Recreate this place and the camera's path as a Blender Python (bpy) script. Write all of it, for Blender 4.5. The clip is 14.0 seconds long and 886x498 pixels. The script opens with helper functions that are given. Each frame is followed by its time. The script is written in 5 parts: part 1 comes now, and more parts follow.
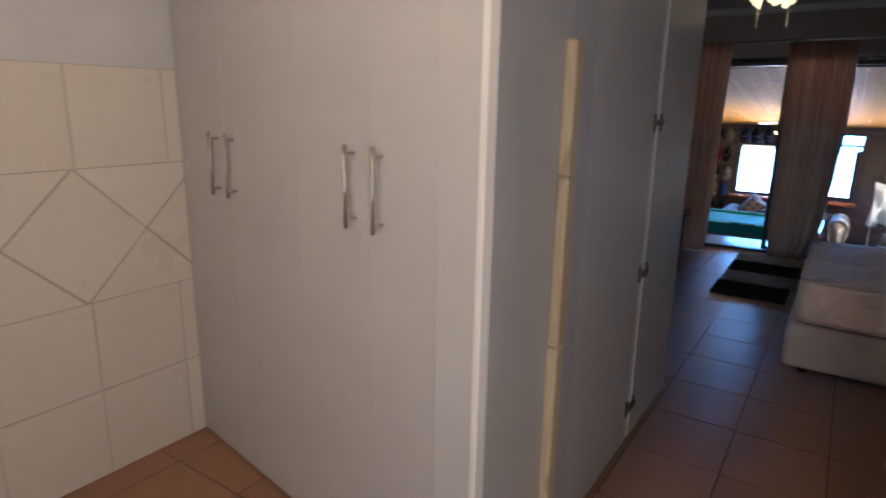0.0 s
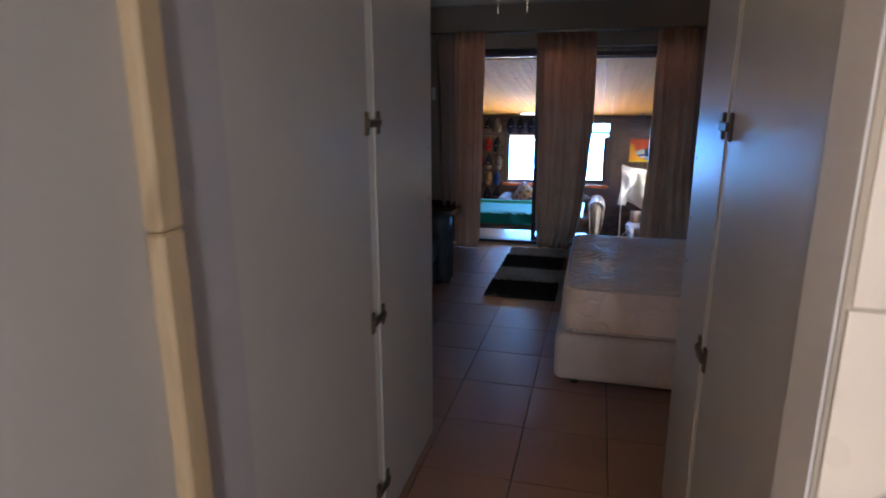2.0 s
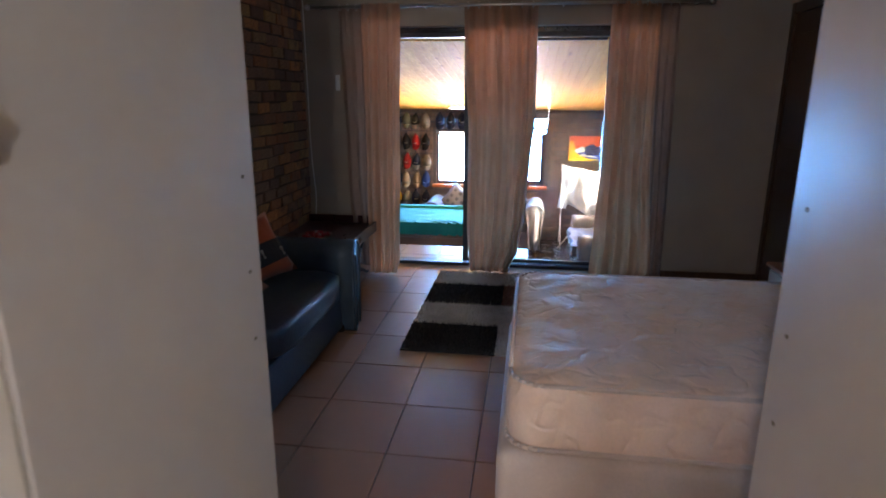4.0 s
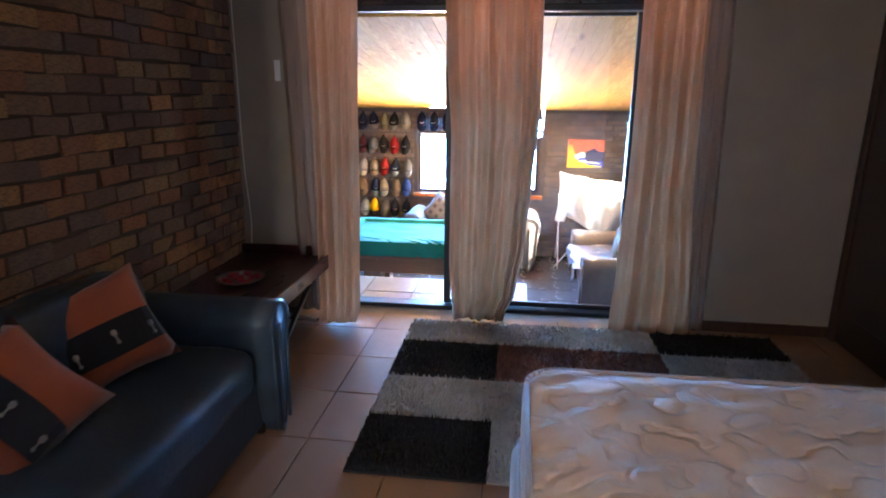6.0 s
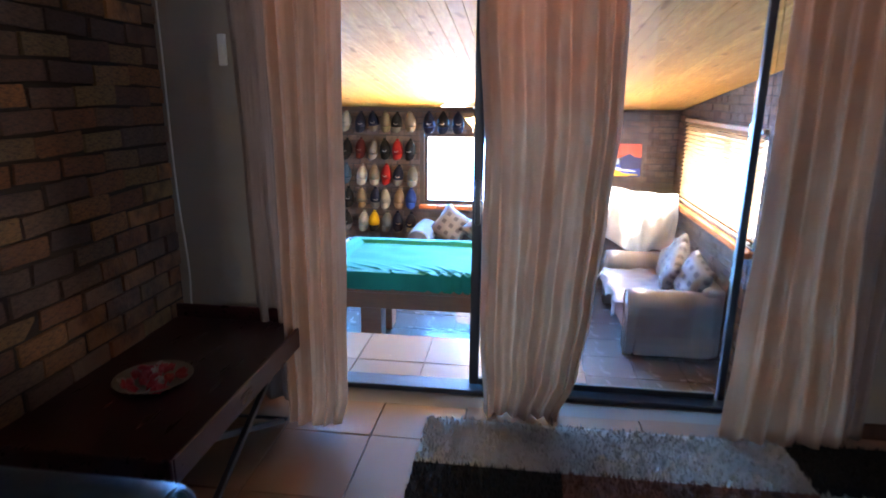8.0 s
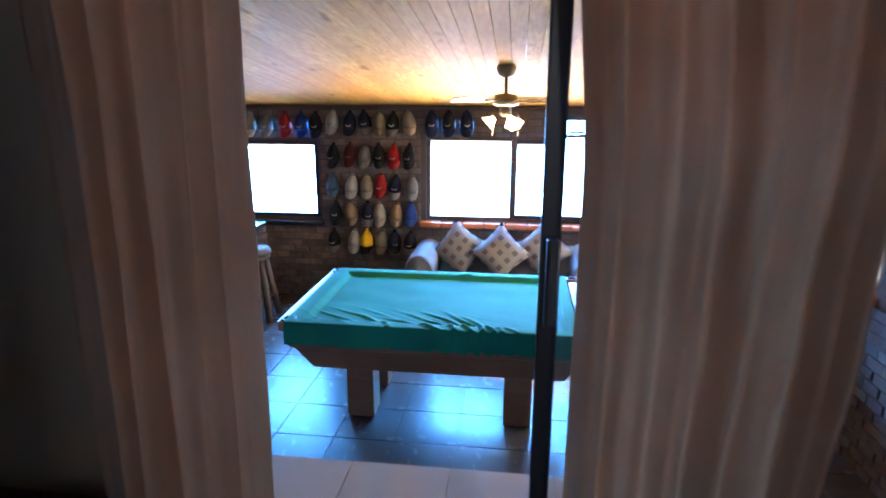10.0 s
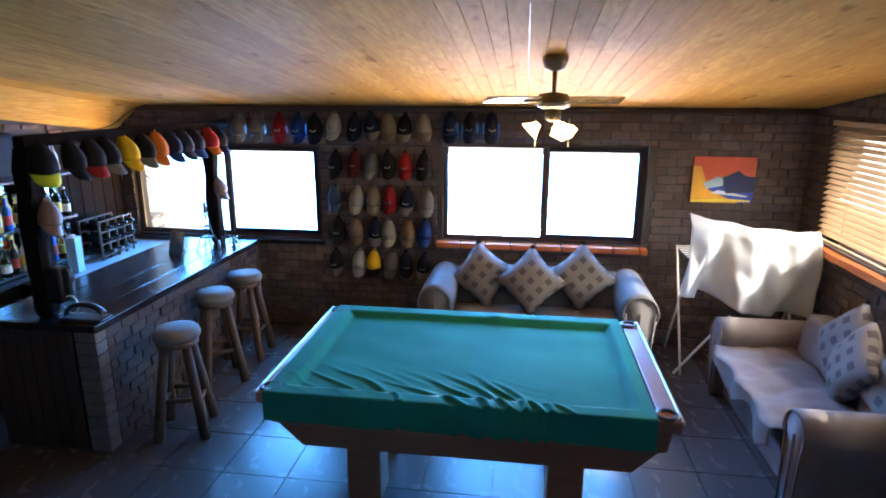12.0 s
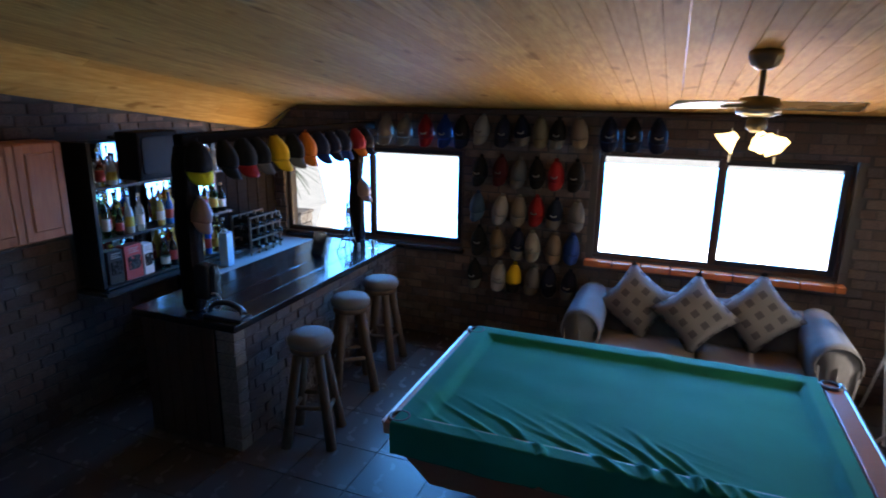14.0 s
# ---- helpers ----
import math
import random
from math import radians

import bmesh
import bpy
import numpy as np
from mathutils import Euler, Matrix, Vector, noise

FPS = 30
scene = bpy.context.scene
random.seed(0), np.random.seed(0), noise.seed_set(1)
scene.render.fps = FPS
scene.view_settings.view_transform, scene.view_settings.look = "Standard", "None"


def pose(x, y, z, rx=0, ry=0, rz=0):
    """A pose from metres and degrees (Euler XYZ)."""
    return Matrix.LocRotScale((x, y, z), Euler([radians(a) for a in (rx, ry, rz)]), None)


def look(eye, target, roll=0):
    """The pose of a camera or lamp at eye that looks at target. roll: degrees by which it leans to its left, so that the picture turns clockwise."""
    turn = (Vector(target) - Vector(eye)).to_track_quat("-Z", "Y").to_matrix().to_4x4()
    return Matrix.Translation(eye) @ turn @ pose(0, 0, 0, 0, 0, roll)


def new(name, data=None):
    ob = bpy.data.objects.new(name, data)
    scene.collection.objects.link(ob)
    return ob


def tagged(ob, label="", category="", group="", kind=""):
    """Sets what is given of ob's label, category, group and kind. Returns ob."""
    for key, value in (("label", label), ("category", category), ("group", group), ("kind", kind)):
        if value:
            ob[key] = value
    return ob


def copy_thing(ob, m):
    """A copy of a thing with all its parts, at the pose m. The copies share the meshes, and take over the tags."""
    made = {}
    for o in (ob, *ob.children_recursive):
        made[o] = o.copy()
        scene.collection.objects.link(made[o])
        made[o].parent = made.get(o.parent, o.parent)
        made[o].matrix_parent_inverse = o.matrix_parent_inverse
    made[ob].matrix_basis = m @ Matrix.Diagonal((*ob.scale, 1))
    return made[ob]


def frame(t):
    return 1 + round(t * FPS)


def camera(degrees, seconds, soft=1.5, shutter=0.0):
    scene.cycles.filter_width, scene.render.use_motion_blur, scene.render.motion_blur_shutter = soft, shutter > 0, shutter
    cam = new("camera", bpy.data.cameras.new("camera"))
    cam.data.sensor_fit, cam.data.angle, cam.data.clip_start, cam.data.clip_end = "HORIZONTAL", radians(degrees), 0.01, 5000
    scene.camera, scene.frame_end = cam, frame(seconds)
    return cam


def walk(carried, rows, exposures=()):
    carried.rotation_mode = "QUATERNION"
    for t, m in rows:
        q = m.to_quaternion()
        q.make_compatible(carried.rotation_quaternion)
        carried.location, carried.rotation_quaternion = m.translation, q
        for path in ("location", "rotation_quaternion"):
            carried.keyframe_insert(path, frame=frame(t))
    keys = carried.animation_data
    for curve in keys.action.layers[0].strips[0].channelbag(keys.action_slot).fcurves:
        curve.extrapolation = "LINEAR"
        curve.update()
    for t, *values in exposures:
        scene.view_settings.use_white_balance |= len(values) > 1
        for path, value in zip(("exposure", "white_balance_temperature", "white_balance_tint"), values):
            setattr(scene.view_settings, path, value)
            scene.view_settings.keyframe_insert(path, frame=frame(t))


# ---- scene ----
cam = camera(73.3, 14.0, soft=1.8, shutter=0.5)
PATH = [
    (0, (1.824, 1.765, 1.479), (0.742, 3.379, 1.005), 1.0),
    (0.5, (1.823, 1.928, 1.472), (0.892, 3.633, 0.997), 0.7),
    (1, (1.812, 2.105, 1.481), (1.057, 3.895, 1.003), 0.4),
    (1.5, (1.82, 2.268, 1.487), (1.232, 4.118, 1.007), 0.1),
    (2, (1.834, 2.549, 1.486), (1.348, 4.428, 1.001), -0.1),
    (2.5, (1.803, 2.793, 1.485), (1.382, 4.687, 0.997), -0.1),
    (3, (1.768, 3.101, 1.487), (1.428, 5.008, 0.992), -0.2),
    (3.2, (1.76, 3.24, 1.476), (1.441, 5.15, 0.978), -0.2),
    (5.3, (1.694, 4.521, 1.448), (1.45, 6.439, 0.943), 0.7),
    (5.5, (1.677, 4.654, 1.438), (1.438, 6.576, 0.937), 0.7),
    (6, (1.651, 4.969, 1.419), (1.415, 6.891, 0.916), 0.6),
    (6.5, (1.625, 5.263, 1.415), (1.39, 7.184, 0.908), 0.6),
    (7, (1.549, 5.558, 1.412), (1.312, 7.478, 0.907), 0.5),
    (7.5, (1.459, 5.882, 1.395), (1.221, 7.803, 0.891), 0.5),
    (8, (1.385, 6.211, 1.383), (1.142, 8.131, 0.879), 0.5),
    (8.5, (1.309, 6.532, 1.392), (1.064, 8.452, 0.89), 0.3),
    (8.7, (1.318, 6.667, 1.376), (1.051, 8.585, 0.879), 0.2),
    (10.8, (0.995, 8.01, 1.312), (0.77, 9.933, 0.808), 0.1),
    (11, (0.978, 8.106, 1.316), (0.75, 10.027, 0.811), 0.1),
    (11.5, (0.929, 8.302, 1.317), (0.693, 10.222, 0.812), 0.1),
    (12, (0.903, 8.496, 1.315), (0.637, 10.414, 0.813), 0.2),
    (12.5, (0.875, 8.624, 1.315), (0.527, 10.529, 0.812), 0.3),
    (13, (0.81, 8.745, 1.319), (0.363, 10.629, 0.817), 0.4),
    (13.5, (0.752, 8.817, 1.32), (0.188, 10.67, 0.82), 0.6),
    (14, (0.722, 8.873, 1.308), (0.026, 10.681, 0.812), 0.8),
]
EXPOSURES = [(0, 0.95, 6500, 10), (1.5, 1.0, 6550, 10), (3.2, 2.15, 7100, 11), (5.3, 3.1, 7400, 12), (6.5, 3.4, 7300, 12), (8.0, 3.05, 6900, 11), (8.7, 2.8, 6700, 10), (10.8, 1.5, 6450, 10), (12.0, 1.12, 6450, 10), (13.0, 0.7, 6450, 10), (14.0, 0.0, 6500, 10)]
walk(cam, [(t, look(eye, target, roll)) for t, eye, target, roll in PATH], EXPOSURES)

# ---- light ----
world = bpy.data.worlds.new("sky")
scene.world = world
world.use_nodes = True
SUN_EL, SUN_AZ = 36.0, 104.0  # degrees; the azimuth runs from +y towards +x
wn = world.node_tree
sky = wn.nodes.new("ShaderNodeTexSky")
sky.sky_type = "NISHITA"
sky.sun_disc = False
sky.sun_elevation, sky.sun_rotation = radians(SUN_EL), radians(SUN_AZ)
wn.links.new(sky.outputs[0], wn.nodes["Background"].inputs[0])
wn.nodes["Background"].inputs[1].default_value = 0.15


def lamp(name, kind, m, energy, colour, size=None, size_y=None, spread=180):
    data = bpy.data.lights.new(name, kind)
    data.energy, data.color = energy, colour
    if kind == "AREA":
        data.shape, data.size, data.size_y = "RECTANGLE", size, size_y
        data.spread = radians(spread)
    elif kind == "POINT":
        data.shadow_soft_size = size
    ob = new(name, data)
    ob.matrix_world = m
    return ob


sun = lamp("sun", "SUN", look((0, 0, 0), (-math.sin(radians(SUN_AZ)) * math.cos(radians(SUN_EL)), -math.cos(radians(SUN_AZ)) * math.cos(radians(SUN_EL)), -math.sin(radians(SUN_EL)))), 5.0, (1.0, 0.93, 0.82))
sun.data.angle = radians(0.5)
BLUE = (0.08, 0.37, 1.0)
lamp("sky_window_wide", "AREA", look((1.06, 14.31, 0.43), (1.06, 10, -1.2)), 88, BLUE, 1.9, 1.35, 120)
lamp("sky_window_bar", "AREA", look((-1.93, 14.31, 0.40), (-1.93, 10, -1.2)), 80, BLUE, 1.64, 1.35, 120)
WARM = (1.0, 0.67, 0.32)  # for lamps added outside to warm the ceiling, in place of sunlit ground bounce
lamp("ground_bounce_wide", "AREA", look((1.06, 14.75, -0.35), (1.06, 11.5, 1.9)), 18, WARM, 2.2, 0.9)
lamp("ground_bounce_bar", "AREA", look((-2.1, 14.75, -0.35), (-2.1, 11.5, 1.9)), 5, WARM, 2.2, 0.9)
lamp("ground_bounce_far", "AREA", look((1.3, 17.7, -1.25), (1.3, 17.5, 3.0)), 1020, WARM, 4.6, 4.0)
lamp("sky_window_side", "AREA", look((3.46, 12.5, 0.62), (0, 12.5, 1.9)), 42, (1.0, 0.93, 0.82), 2.3, 0.85, 130)
lamp("ceiling_bulb_light", "POINT", pose(1.05, 1.9, 2.36), 13, (1.0, 0.80, 0.6), 0.07)
lamp("bedroom_fan_light", "POINT", pose(1.275, 6.4, 2.10), 0.25, (1.0, 0.78, 0.5), 0.07)
lamp("bathroom_window_light", "AREA", look((2.255, 0.72, 1.22), (1.9, 4.0, 1.1)), 12, (0.85, 0.9, 1.0), 0.33, 0.66)
lamp("pool_fan_light", "POINT", pose(1.035, 11.82, 1.12), 1.2, (1.0, 0.78, 0.48), 0.06)

# ---- materials ----
def nodes_of(name):
    m = bpy.data.materials.new(name)
    m.use_nodes = True
    return m, m.node_tree, m.node_tree.nodes["Principled BSDF"]


def link(t, a, b):
    t.links.new(a, b)


def noise_node(t, scale, detail=4.0, stretch=None, coord="Object"):
    co = t.nodes.new("ShaderNodeTexCoord")
    mp = t.nodes.new("ShaderNodeMapping")
    if stretch:
        mp.inputs["Scale"].default_value = stretch
    n = t.nodes.new("ShaderNodeTexNoise")
    n.inputs["Scale"].default_value, n.inputs["Detail"].default_value = scale, detail
    link(t, co.outputs[coord], mp.inputs[0])
    link(t, mp.outputs[0], n.inputs["Vector"])
    return n.outputs["Fac"]


def ramp(t, fac, stops):
    r = t.nodes.new("ShaderNodeValToRGB")
    e = r.color_ramp.elements
    while len(e) < len(stops):
        e.new(0.5)
    for k, (p, c) in enumerate(stops):
        e[k].position, e[k].color = p, (*c, 1)
    link(t, fac, r.inputs[0])
    return r.outputs[0]


def mix(t, fac, a, b, kind="MIX"):
    n = t.nodes.new("ShaderNodeMix")
    n.data_type, n.blend_type = "RGBA", kind
    for s, v in ((n.inputs[0], fac), (n.inputs[6], a), (n.inputs[7], b)):
        if isinstance(v, (int, float)):
            s.default_value = v
        elif isinstance(v, tuple):
            s.default_value = (*v, 1)
        else:
            link(t, v, s)
    return n.outputs[2]


def maths(t, op, a, b=0.0):
    n = t.nodes.new("ShaderNodeMath")
    n.operation = op
    for s, v in zip(n.inputs, (a, b)):
        if isinstance(v, (int, float)):
            s.default_value = v
        else:
            link(t, v, s)
    return n.outputs[0]


def bump(t, bsdf, fac, strength, distance=0.01):
    b = t.nodes.new("ShaderNodeBump")
    b.inputs["Strength"].default_value, b.inputs["Distance"].default_value = strength, distance
    link(t, fac, b.inputs["Height"])
    link(t, b.outputs[0], bsdf.inputs["Normal"])


def piece_random(t):
    a, g = t.nodes.new("ShaderNodeObjectInfo"), t.nodes.new("ShaderNodeNewGeometry")
    return maths(t, "FRACT", maths(t, "ADD", a.outputs["Random"], g.outputs["Random Per Island"]))


def scaled(c, k):
    return tuple(min(1.0, v * k) for v in c)


def plain(name, c, rough=0.5, metal=0.0, vary=0.12, coarse=3.0, fine=60.0, relief=0.15, spec=0.5, stretch=None, sheen=0.0, gloss_vary=0.25):
    """A surface with stains at one scale and grain at another."""
    m, t, b = nodes_of(name)
    big, small = noise_node(t, coarse, 3, stretch), noise_node(t, fine, 5, stretch)
    col = ramp(t, big, [(0.3, scaled(c, 1 - vary)), (0.7, scaled(c, 1 + vary))])
    col = mix(t, maths(t, "MULTIPLY", small, vary), col, scaled(c, 0.55))
    link(t, col, b.inputs["Base Color"])
    link(t, maths(t, "ADD", maths(t, "MULTIPLY", big, gloss_vary), rough - gloss_vary / 2), b.inputs["Roughness"])
    b.inputs["Metallic"].default_value, b.inputs["Specular IOR Level"].default_value = metal, spec
    b.inputs["Sheen Weight"].default_value = sheen
    if relief:
        bump(t, b, small, relief, 0.004)
    return m


def brick_mat(name, stops, rough=0.85, dust=(0.34, 0.27, 0.21)):
    m, t, b = nodes_of(name)
    r = piece_random(t)
    col = ramp(t, r, stops)
    spots = noise_node(t, 13, 6)
    fine = noise_node(t, 70, 5)
    col = mix(t, ramp(t, spots, [(0.42, (0, 0, 0)), (0.68, (0.75, 0.75, 0.75))]), col, (0.05, 0.036, 0.032))
    col = mix(t, maths(t, "MULTIPLY", fine, 0.25), col, dust)
    link(t, col, b.inputs["Base Color"])
    b.inputs["Roughness"].default_value = rough
    bump(t, b, maths(t, "ADD", fine, spots), 0.8, 0.010)
    return m


def tile_mat(name, c1, c2, rough=0.3, relief=0.08):
    m, t, b = nodes_of(name)
    r = piece_random(t)
    big, small = noise_node(t, 4, 5), noise_node(t, 45, 5)
    col = mix(t, r, c1, c2)
    col = mix(t, maths(t, "MULTIPLY", big, 0.35), col, scaled(c1, 0.75))
    col = mix(t, maths(t, "MULTIPLY", small, 0.15), col, scaled(c2, 1.2))
    link(t, col, b.inputs["Base Color"])
    link(t, maths(t, "ADD", maths(t, "MULTIPLY", big, 0.22), rough - 0.1), b.inputs["Roughness"])
    bump(t, b, maths(t, "ADD", big, maths(t, "MULTIPLY", small, 0.3)), relief, 0.01)
    return m


def wood_mat(name, c1, c2, rough=0.4, stretch=(14, 1.0, 14), knots=True, relief=0.12, coat=0.0, spec=0.5):
    m, t, b = nodes_of(name)
    r = piece_random(t)
    grain = noise_node(t, 5, 6, stretch)
    fine = noise_node(t, 22, 4, stretch)
    col = ramp(t, grain, [(0.25, c1), (0.72, c2)])
    col = mix(t, maths(t, "MULTIPLY", r, 0.55), col, scaled(c1, 0.85))
    col = mix(t, maths(t, "MULTIPLY", fine, 0.35), col, scaled(c1, 0.6))
    if knots:
        k = noise_node(t, 12, 1, tuple(0.25 + 0.055 * s for s in stretch))
        col = mix(t, ramp(t, k, [(0.68, (0, 0, 0)), (0.76, (0.7, 0.7, 0.7))]), col, (c1[0] * 0.42, c1[1] * 0.32, c1[2] * 0.25))
    link(t, col, b.inputs["Base Color"])
    link(t, maths(t, "ADD", maths(t, "MULTIPLY", grain, 0.2), rough - 0.1), b.inputs["Roughness"])
    b.inputs["Specular IOR Level"].default_value = spec
    b.inputs["Coat Weight"].default_value, b.inputs["Coat Roughness"].default_value = coat, 0.12
    bump(t, b, fine, relief, 0.003)
    return m


def cloth_mat(name, c, c2=None, weave=180.0, vary=0.2, see_through=0.0, sheen=0.3, relief=0.3, stripe=None):
    m, t, b = nodes_of(name)
    big, small = noise_node(t, 3, 4), noise_node(t, weave, 3)
    col = ramp(t, big, [(0.3, scaled(c, 1 - vary)), (0.7, scaled(c2 or c, 1 + vary * 0.5))])
    if stripe:
        s = noise_node(t, 3.0, 2, stripe)
        col = mix(t, ramp(t, s, [(0.40, (0, 0, 0)), (0.62, (0.34, 0.34, 0.34))]), col, (c[0] * 0.80, c[1] * 0.60, c[2] * 0.48))
    col = mix(t, maths(t, "MULTIPLY", small, 0.4), col, scaled(c, 0.6))
    link(t, col, b.inputs["Base Color"])
    b.inputs["Roughness"].default_value, b.inputs["Sheen Weight"].default_value = 0.85, sheen
    b.inputs["Specular IOR Level"].default_value = 0.27
    bump(t, b, small, relief, 0.002)
    if see_through:
        tr = t.nodes.new("ShaderNodeBsdfTranslucent")
        link(t, col, tr.inputs[0])
        mx = t.nodes.new("ShaderNodeMixShader")
        mx.inputs[0].default_value = see_through
        link(t, b.outputs[0], mx.inputs[1])
        link(t, tr.outputs[0], mx.inputs[2])
        link(t, mx.outputs[0], t.nodes["Material Output"].inputs[0])
    return m


def glass_mat(name, c=(1, 1, 1), rough=0.0, ior=1.45):
    m, t, b = nodes_of(name)
    b.inputs["Base Color"].default_value = (*c, 1)
    b.inputs["Roughness"].default_value, b.inputs["Transmission Weight"].default_value, b.inputs["IOR"].default_value = rough, 1.0, ior
    return m


def glow_mat(name, c, strength):
    m, t, b = nodes_of(name)
    b.inputs["Base Color"].default_value = (*c, 1)
    b.inputs["Emission Color"].default_value, b.inputs["Emission Strength"].default_value = (*c, 1), strength
    return m


WHITE_WALL = plain("white_wall_paint", (0.62, 0.60, 0.60), 0.75, relief=0.1, vary=0.06)
GREY_WALL = plain("taupe_wall_paint", (0.295, 0.24, 0.19), 0.75, relief=0.12, vary=0.08)
CEIL_WHITE = plain("ceiling_paint", (0.52, 0.48, 0.43), 0.8, vary=0.05)
BOARD_WHITE = plain("melamine_cream", (0.52, 0.495, 0.48), 0.33, relief=0.0, vary=0.03, gloss_vary=0.04)
BOARD_GREY = plain("melamine_grey", (0.50, 0.475, 0.45), 0.34, relief=0.0, vary=0.03, gloss_vary=0.04)
BOARD_LILAC = plain("melamine_lilac", (0.44, 0.42, 0.44), 0.4, relief=0.0, vary=0.03, gloss_vary=0.04)
EDGE_WHITE = plain("white_edging", (0.78, 0.75, 0.68), 0.5, vary=0.05)
RAW_WOOD = wood_mat("raw_pine_strip", (0.55, 0.40, 0.24), (0.72, 0.58, 0.38), 0.6, (10, 10, 1))
STEEL = plain("brushed_steel", (0.55, 0.53, 0.5), 0.35, 1.0, vary=0.08)
GUNMETAL = plain("dark_grey_steel", (0.09, 0.09, 0.10), 0.4, 0.8, vary=0.15)
BRONZE = plain("old_brass", (0.20, 0.17, 0.12), 0.4, 0.9, vary=0.25)
ALU = plain("dark_aluminium", (0.018, 0.018, 0.022), 0.4, 0.3, vary=0.2)
MORTAR_WARM = plain("brown_mortar", (0.075, 0.045, 0.03), 0.95, fine=120, relief=0.5)
MORTAR_GREY = plain("grey_mortar", (0.075, 0.068, 0.066), 0.95, fine=120, relief=0.5)
BRICK_WARM = brick_mat("warm_brick", [(0.0, (0.13, 0.075, 0.065)), (0.22, (0.19, 0.10, 0.07)), (0.3, (0.34, 0.125, 0.06)), (0.5, (0.40, 0.165, 0.065)), (0.58, (0.20, 0.125, 0.10)), (0.74, (0.28, 0.15, 0.085)), (0.86, (0.42, 0.25, 0.10)), (1.0, (0.58, 0.21, 0.07))], dust=(0.38, 0.22, 0.12))
BRICK_PLUM = brick_mat("plum_brick", [(0.0, (0.075, 0.05, 0.045)), (0.35, (0.13, 0.085, 0.07)), (0.6, (0.18, 0.13, 0.105)), (0.8, (0.10, 0.088, 0.10)), (1.0, (0.21, 0.12, 0.09))], dust=(0.22, 0.17, 0.14))
BRICK_PALE = brick_mat("pale_corner_brick", [(0.0, (0.22, 0.20, 0.18)), (1.0, (0.32, 0.28, 0.25))])
GROUT = plain("brown_grout", (0.12, 0.088, 0.072), 0.9, relief=0.3)
GROUT_TAN = plain("tan_grout", (0.42, 0.37, 0.31), 0.9, relief=0.3)
GROUT_PALE = plain("pale_grout", (0.42, 0.39, 0.36), 0.9, relief=0.3)
GROUT_GREY = plain("grey_grout", (0.06, 0.055, 0.05), 0.9, relief=0.3)
TILE_BROWN = tile_mat("terracotta_floor_tile", (0.29, 0.145, 0.082), (0.32, 0.165, 0.092), 0.34, 0.008)
# beige tile with the room's dimness in its colour; the lit landing stays lighter
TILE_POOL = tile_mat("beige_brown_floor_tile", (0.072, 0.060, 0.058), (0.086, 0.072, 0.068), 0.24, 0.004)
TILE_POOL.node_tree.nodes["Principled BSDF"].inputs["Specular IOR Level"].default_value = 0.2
TILE_LANDING = tile_mat("beige_landing_tile", (0.40, 0.36, 0.345), (0.45, 0.405, 0.385), 0.22, 0.02)
TILE_WALL = tile_mat("cream_wall_tile", (0.70, 0.62, 0.53), (0.76, 0.68, 0.59), 0.3)
PINE = wood_mat("varnished_pine_boards", (0.52, 0.275, 0.062), (0.80, 0.50, 0.15), 0.72, (9, 0.8, 9), spec=0.06)
ORANGE_PINE = wood_mat("orange_pine", (0.36, 0.115, 0.045), (0.50, 0.185, 0.075), 0.5, (9, 9, 1), spec=0.25)
DARK_WOOD = wood_mat("dark_stained_wood", (0.012, 0.009, 0.010), (0.030, 0.020, 0.018), 0.2, (9, 0.8, 9), knots=False, relief=0.05, spec=0.6)
MATT_BLACK_WOOD = wood_mat("sooty_black_timber", (0.010, 0.008, 0.008), (0.022, 0.017, 0.015), 0.85, (9, 0.8, 9), knots=False, spec=0.02)
MAHOGANY = wood_mat("dark_red_wood", (0.028, 0.004, 0.006), (0.058, 0.008, 0.012), 0.3, (8, 1, 8), knots=False, coat=0.3)
BROWN_DOOR = wood_mat("dark_brown_door_wood", (0.05, 0.025, 0.017), (0.09, 0.045, 0.03), 0.4, (8, 8, 1), knots=False)
TABLE_WOOD = wood_mat("red_brown_table_wood", (0.26, 0.10, 0.05), (0.36, 0.16, 0.08), 0.38, (1.2, 9, 9), knots=False)
LOG_WOOD = wood_mat("rough_log_wood", (0.085, 0.052, 0.032), (0.17, 0.11, 0.068), 0.75, (9, 9, 1.5), relief=0.4)
CURTAIN = cloth_mat("peach_brown_curtain", (0.62, 0.38, 0.25), (0.68, 0.44, 0.31), 240, 0.10, 0.5, stripe=(7, 2, 0.03))
CURTAIN_SHEER = cloth_mat("taupe_curtain", (0.40, 0.29, 0.24), None, 240, 0.12, 0.3, sheen=0.0)
TEAL_LEATHER = plain("blue_grey_leather", (0.029, 0.047, 0.064), 0.47, vary=0.35, coarse=6, fine=55, relief=0.45)
MATTRESS = cloth_mat("cream_damask", (0.80, 0.58, 0.46), (0.84, 0.66, 0.55), 90, 0.16)
mt, mb = MATTRESS.node_tree, MATTRESS.node_tree.nodes["Principled BSDF"]
warp = noise_node(mt, 7.0, 2)
ridge = maths(mt, "ABSOLUTE", maths(mt, "SUBTRACT", noise_node(mt, 8.0, 1.5, (1, 1.25, 1)), 0.5))
bump(mt, mb, maths(mt, "ADD", ramp(mt, ridge, [(0.0, (0, 0, 0)), (0.07, (1, 1, 1))]), maths(mt, "MULTIPLY", warp, 0.6)), 0.5, 0.010)
mb.inputs["Roughness"].default_value, mb.inputs["Specular IOR Level"].default_value = 0.45, 0.5
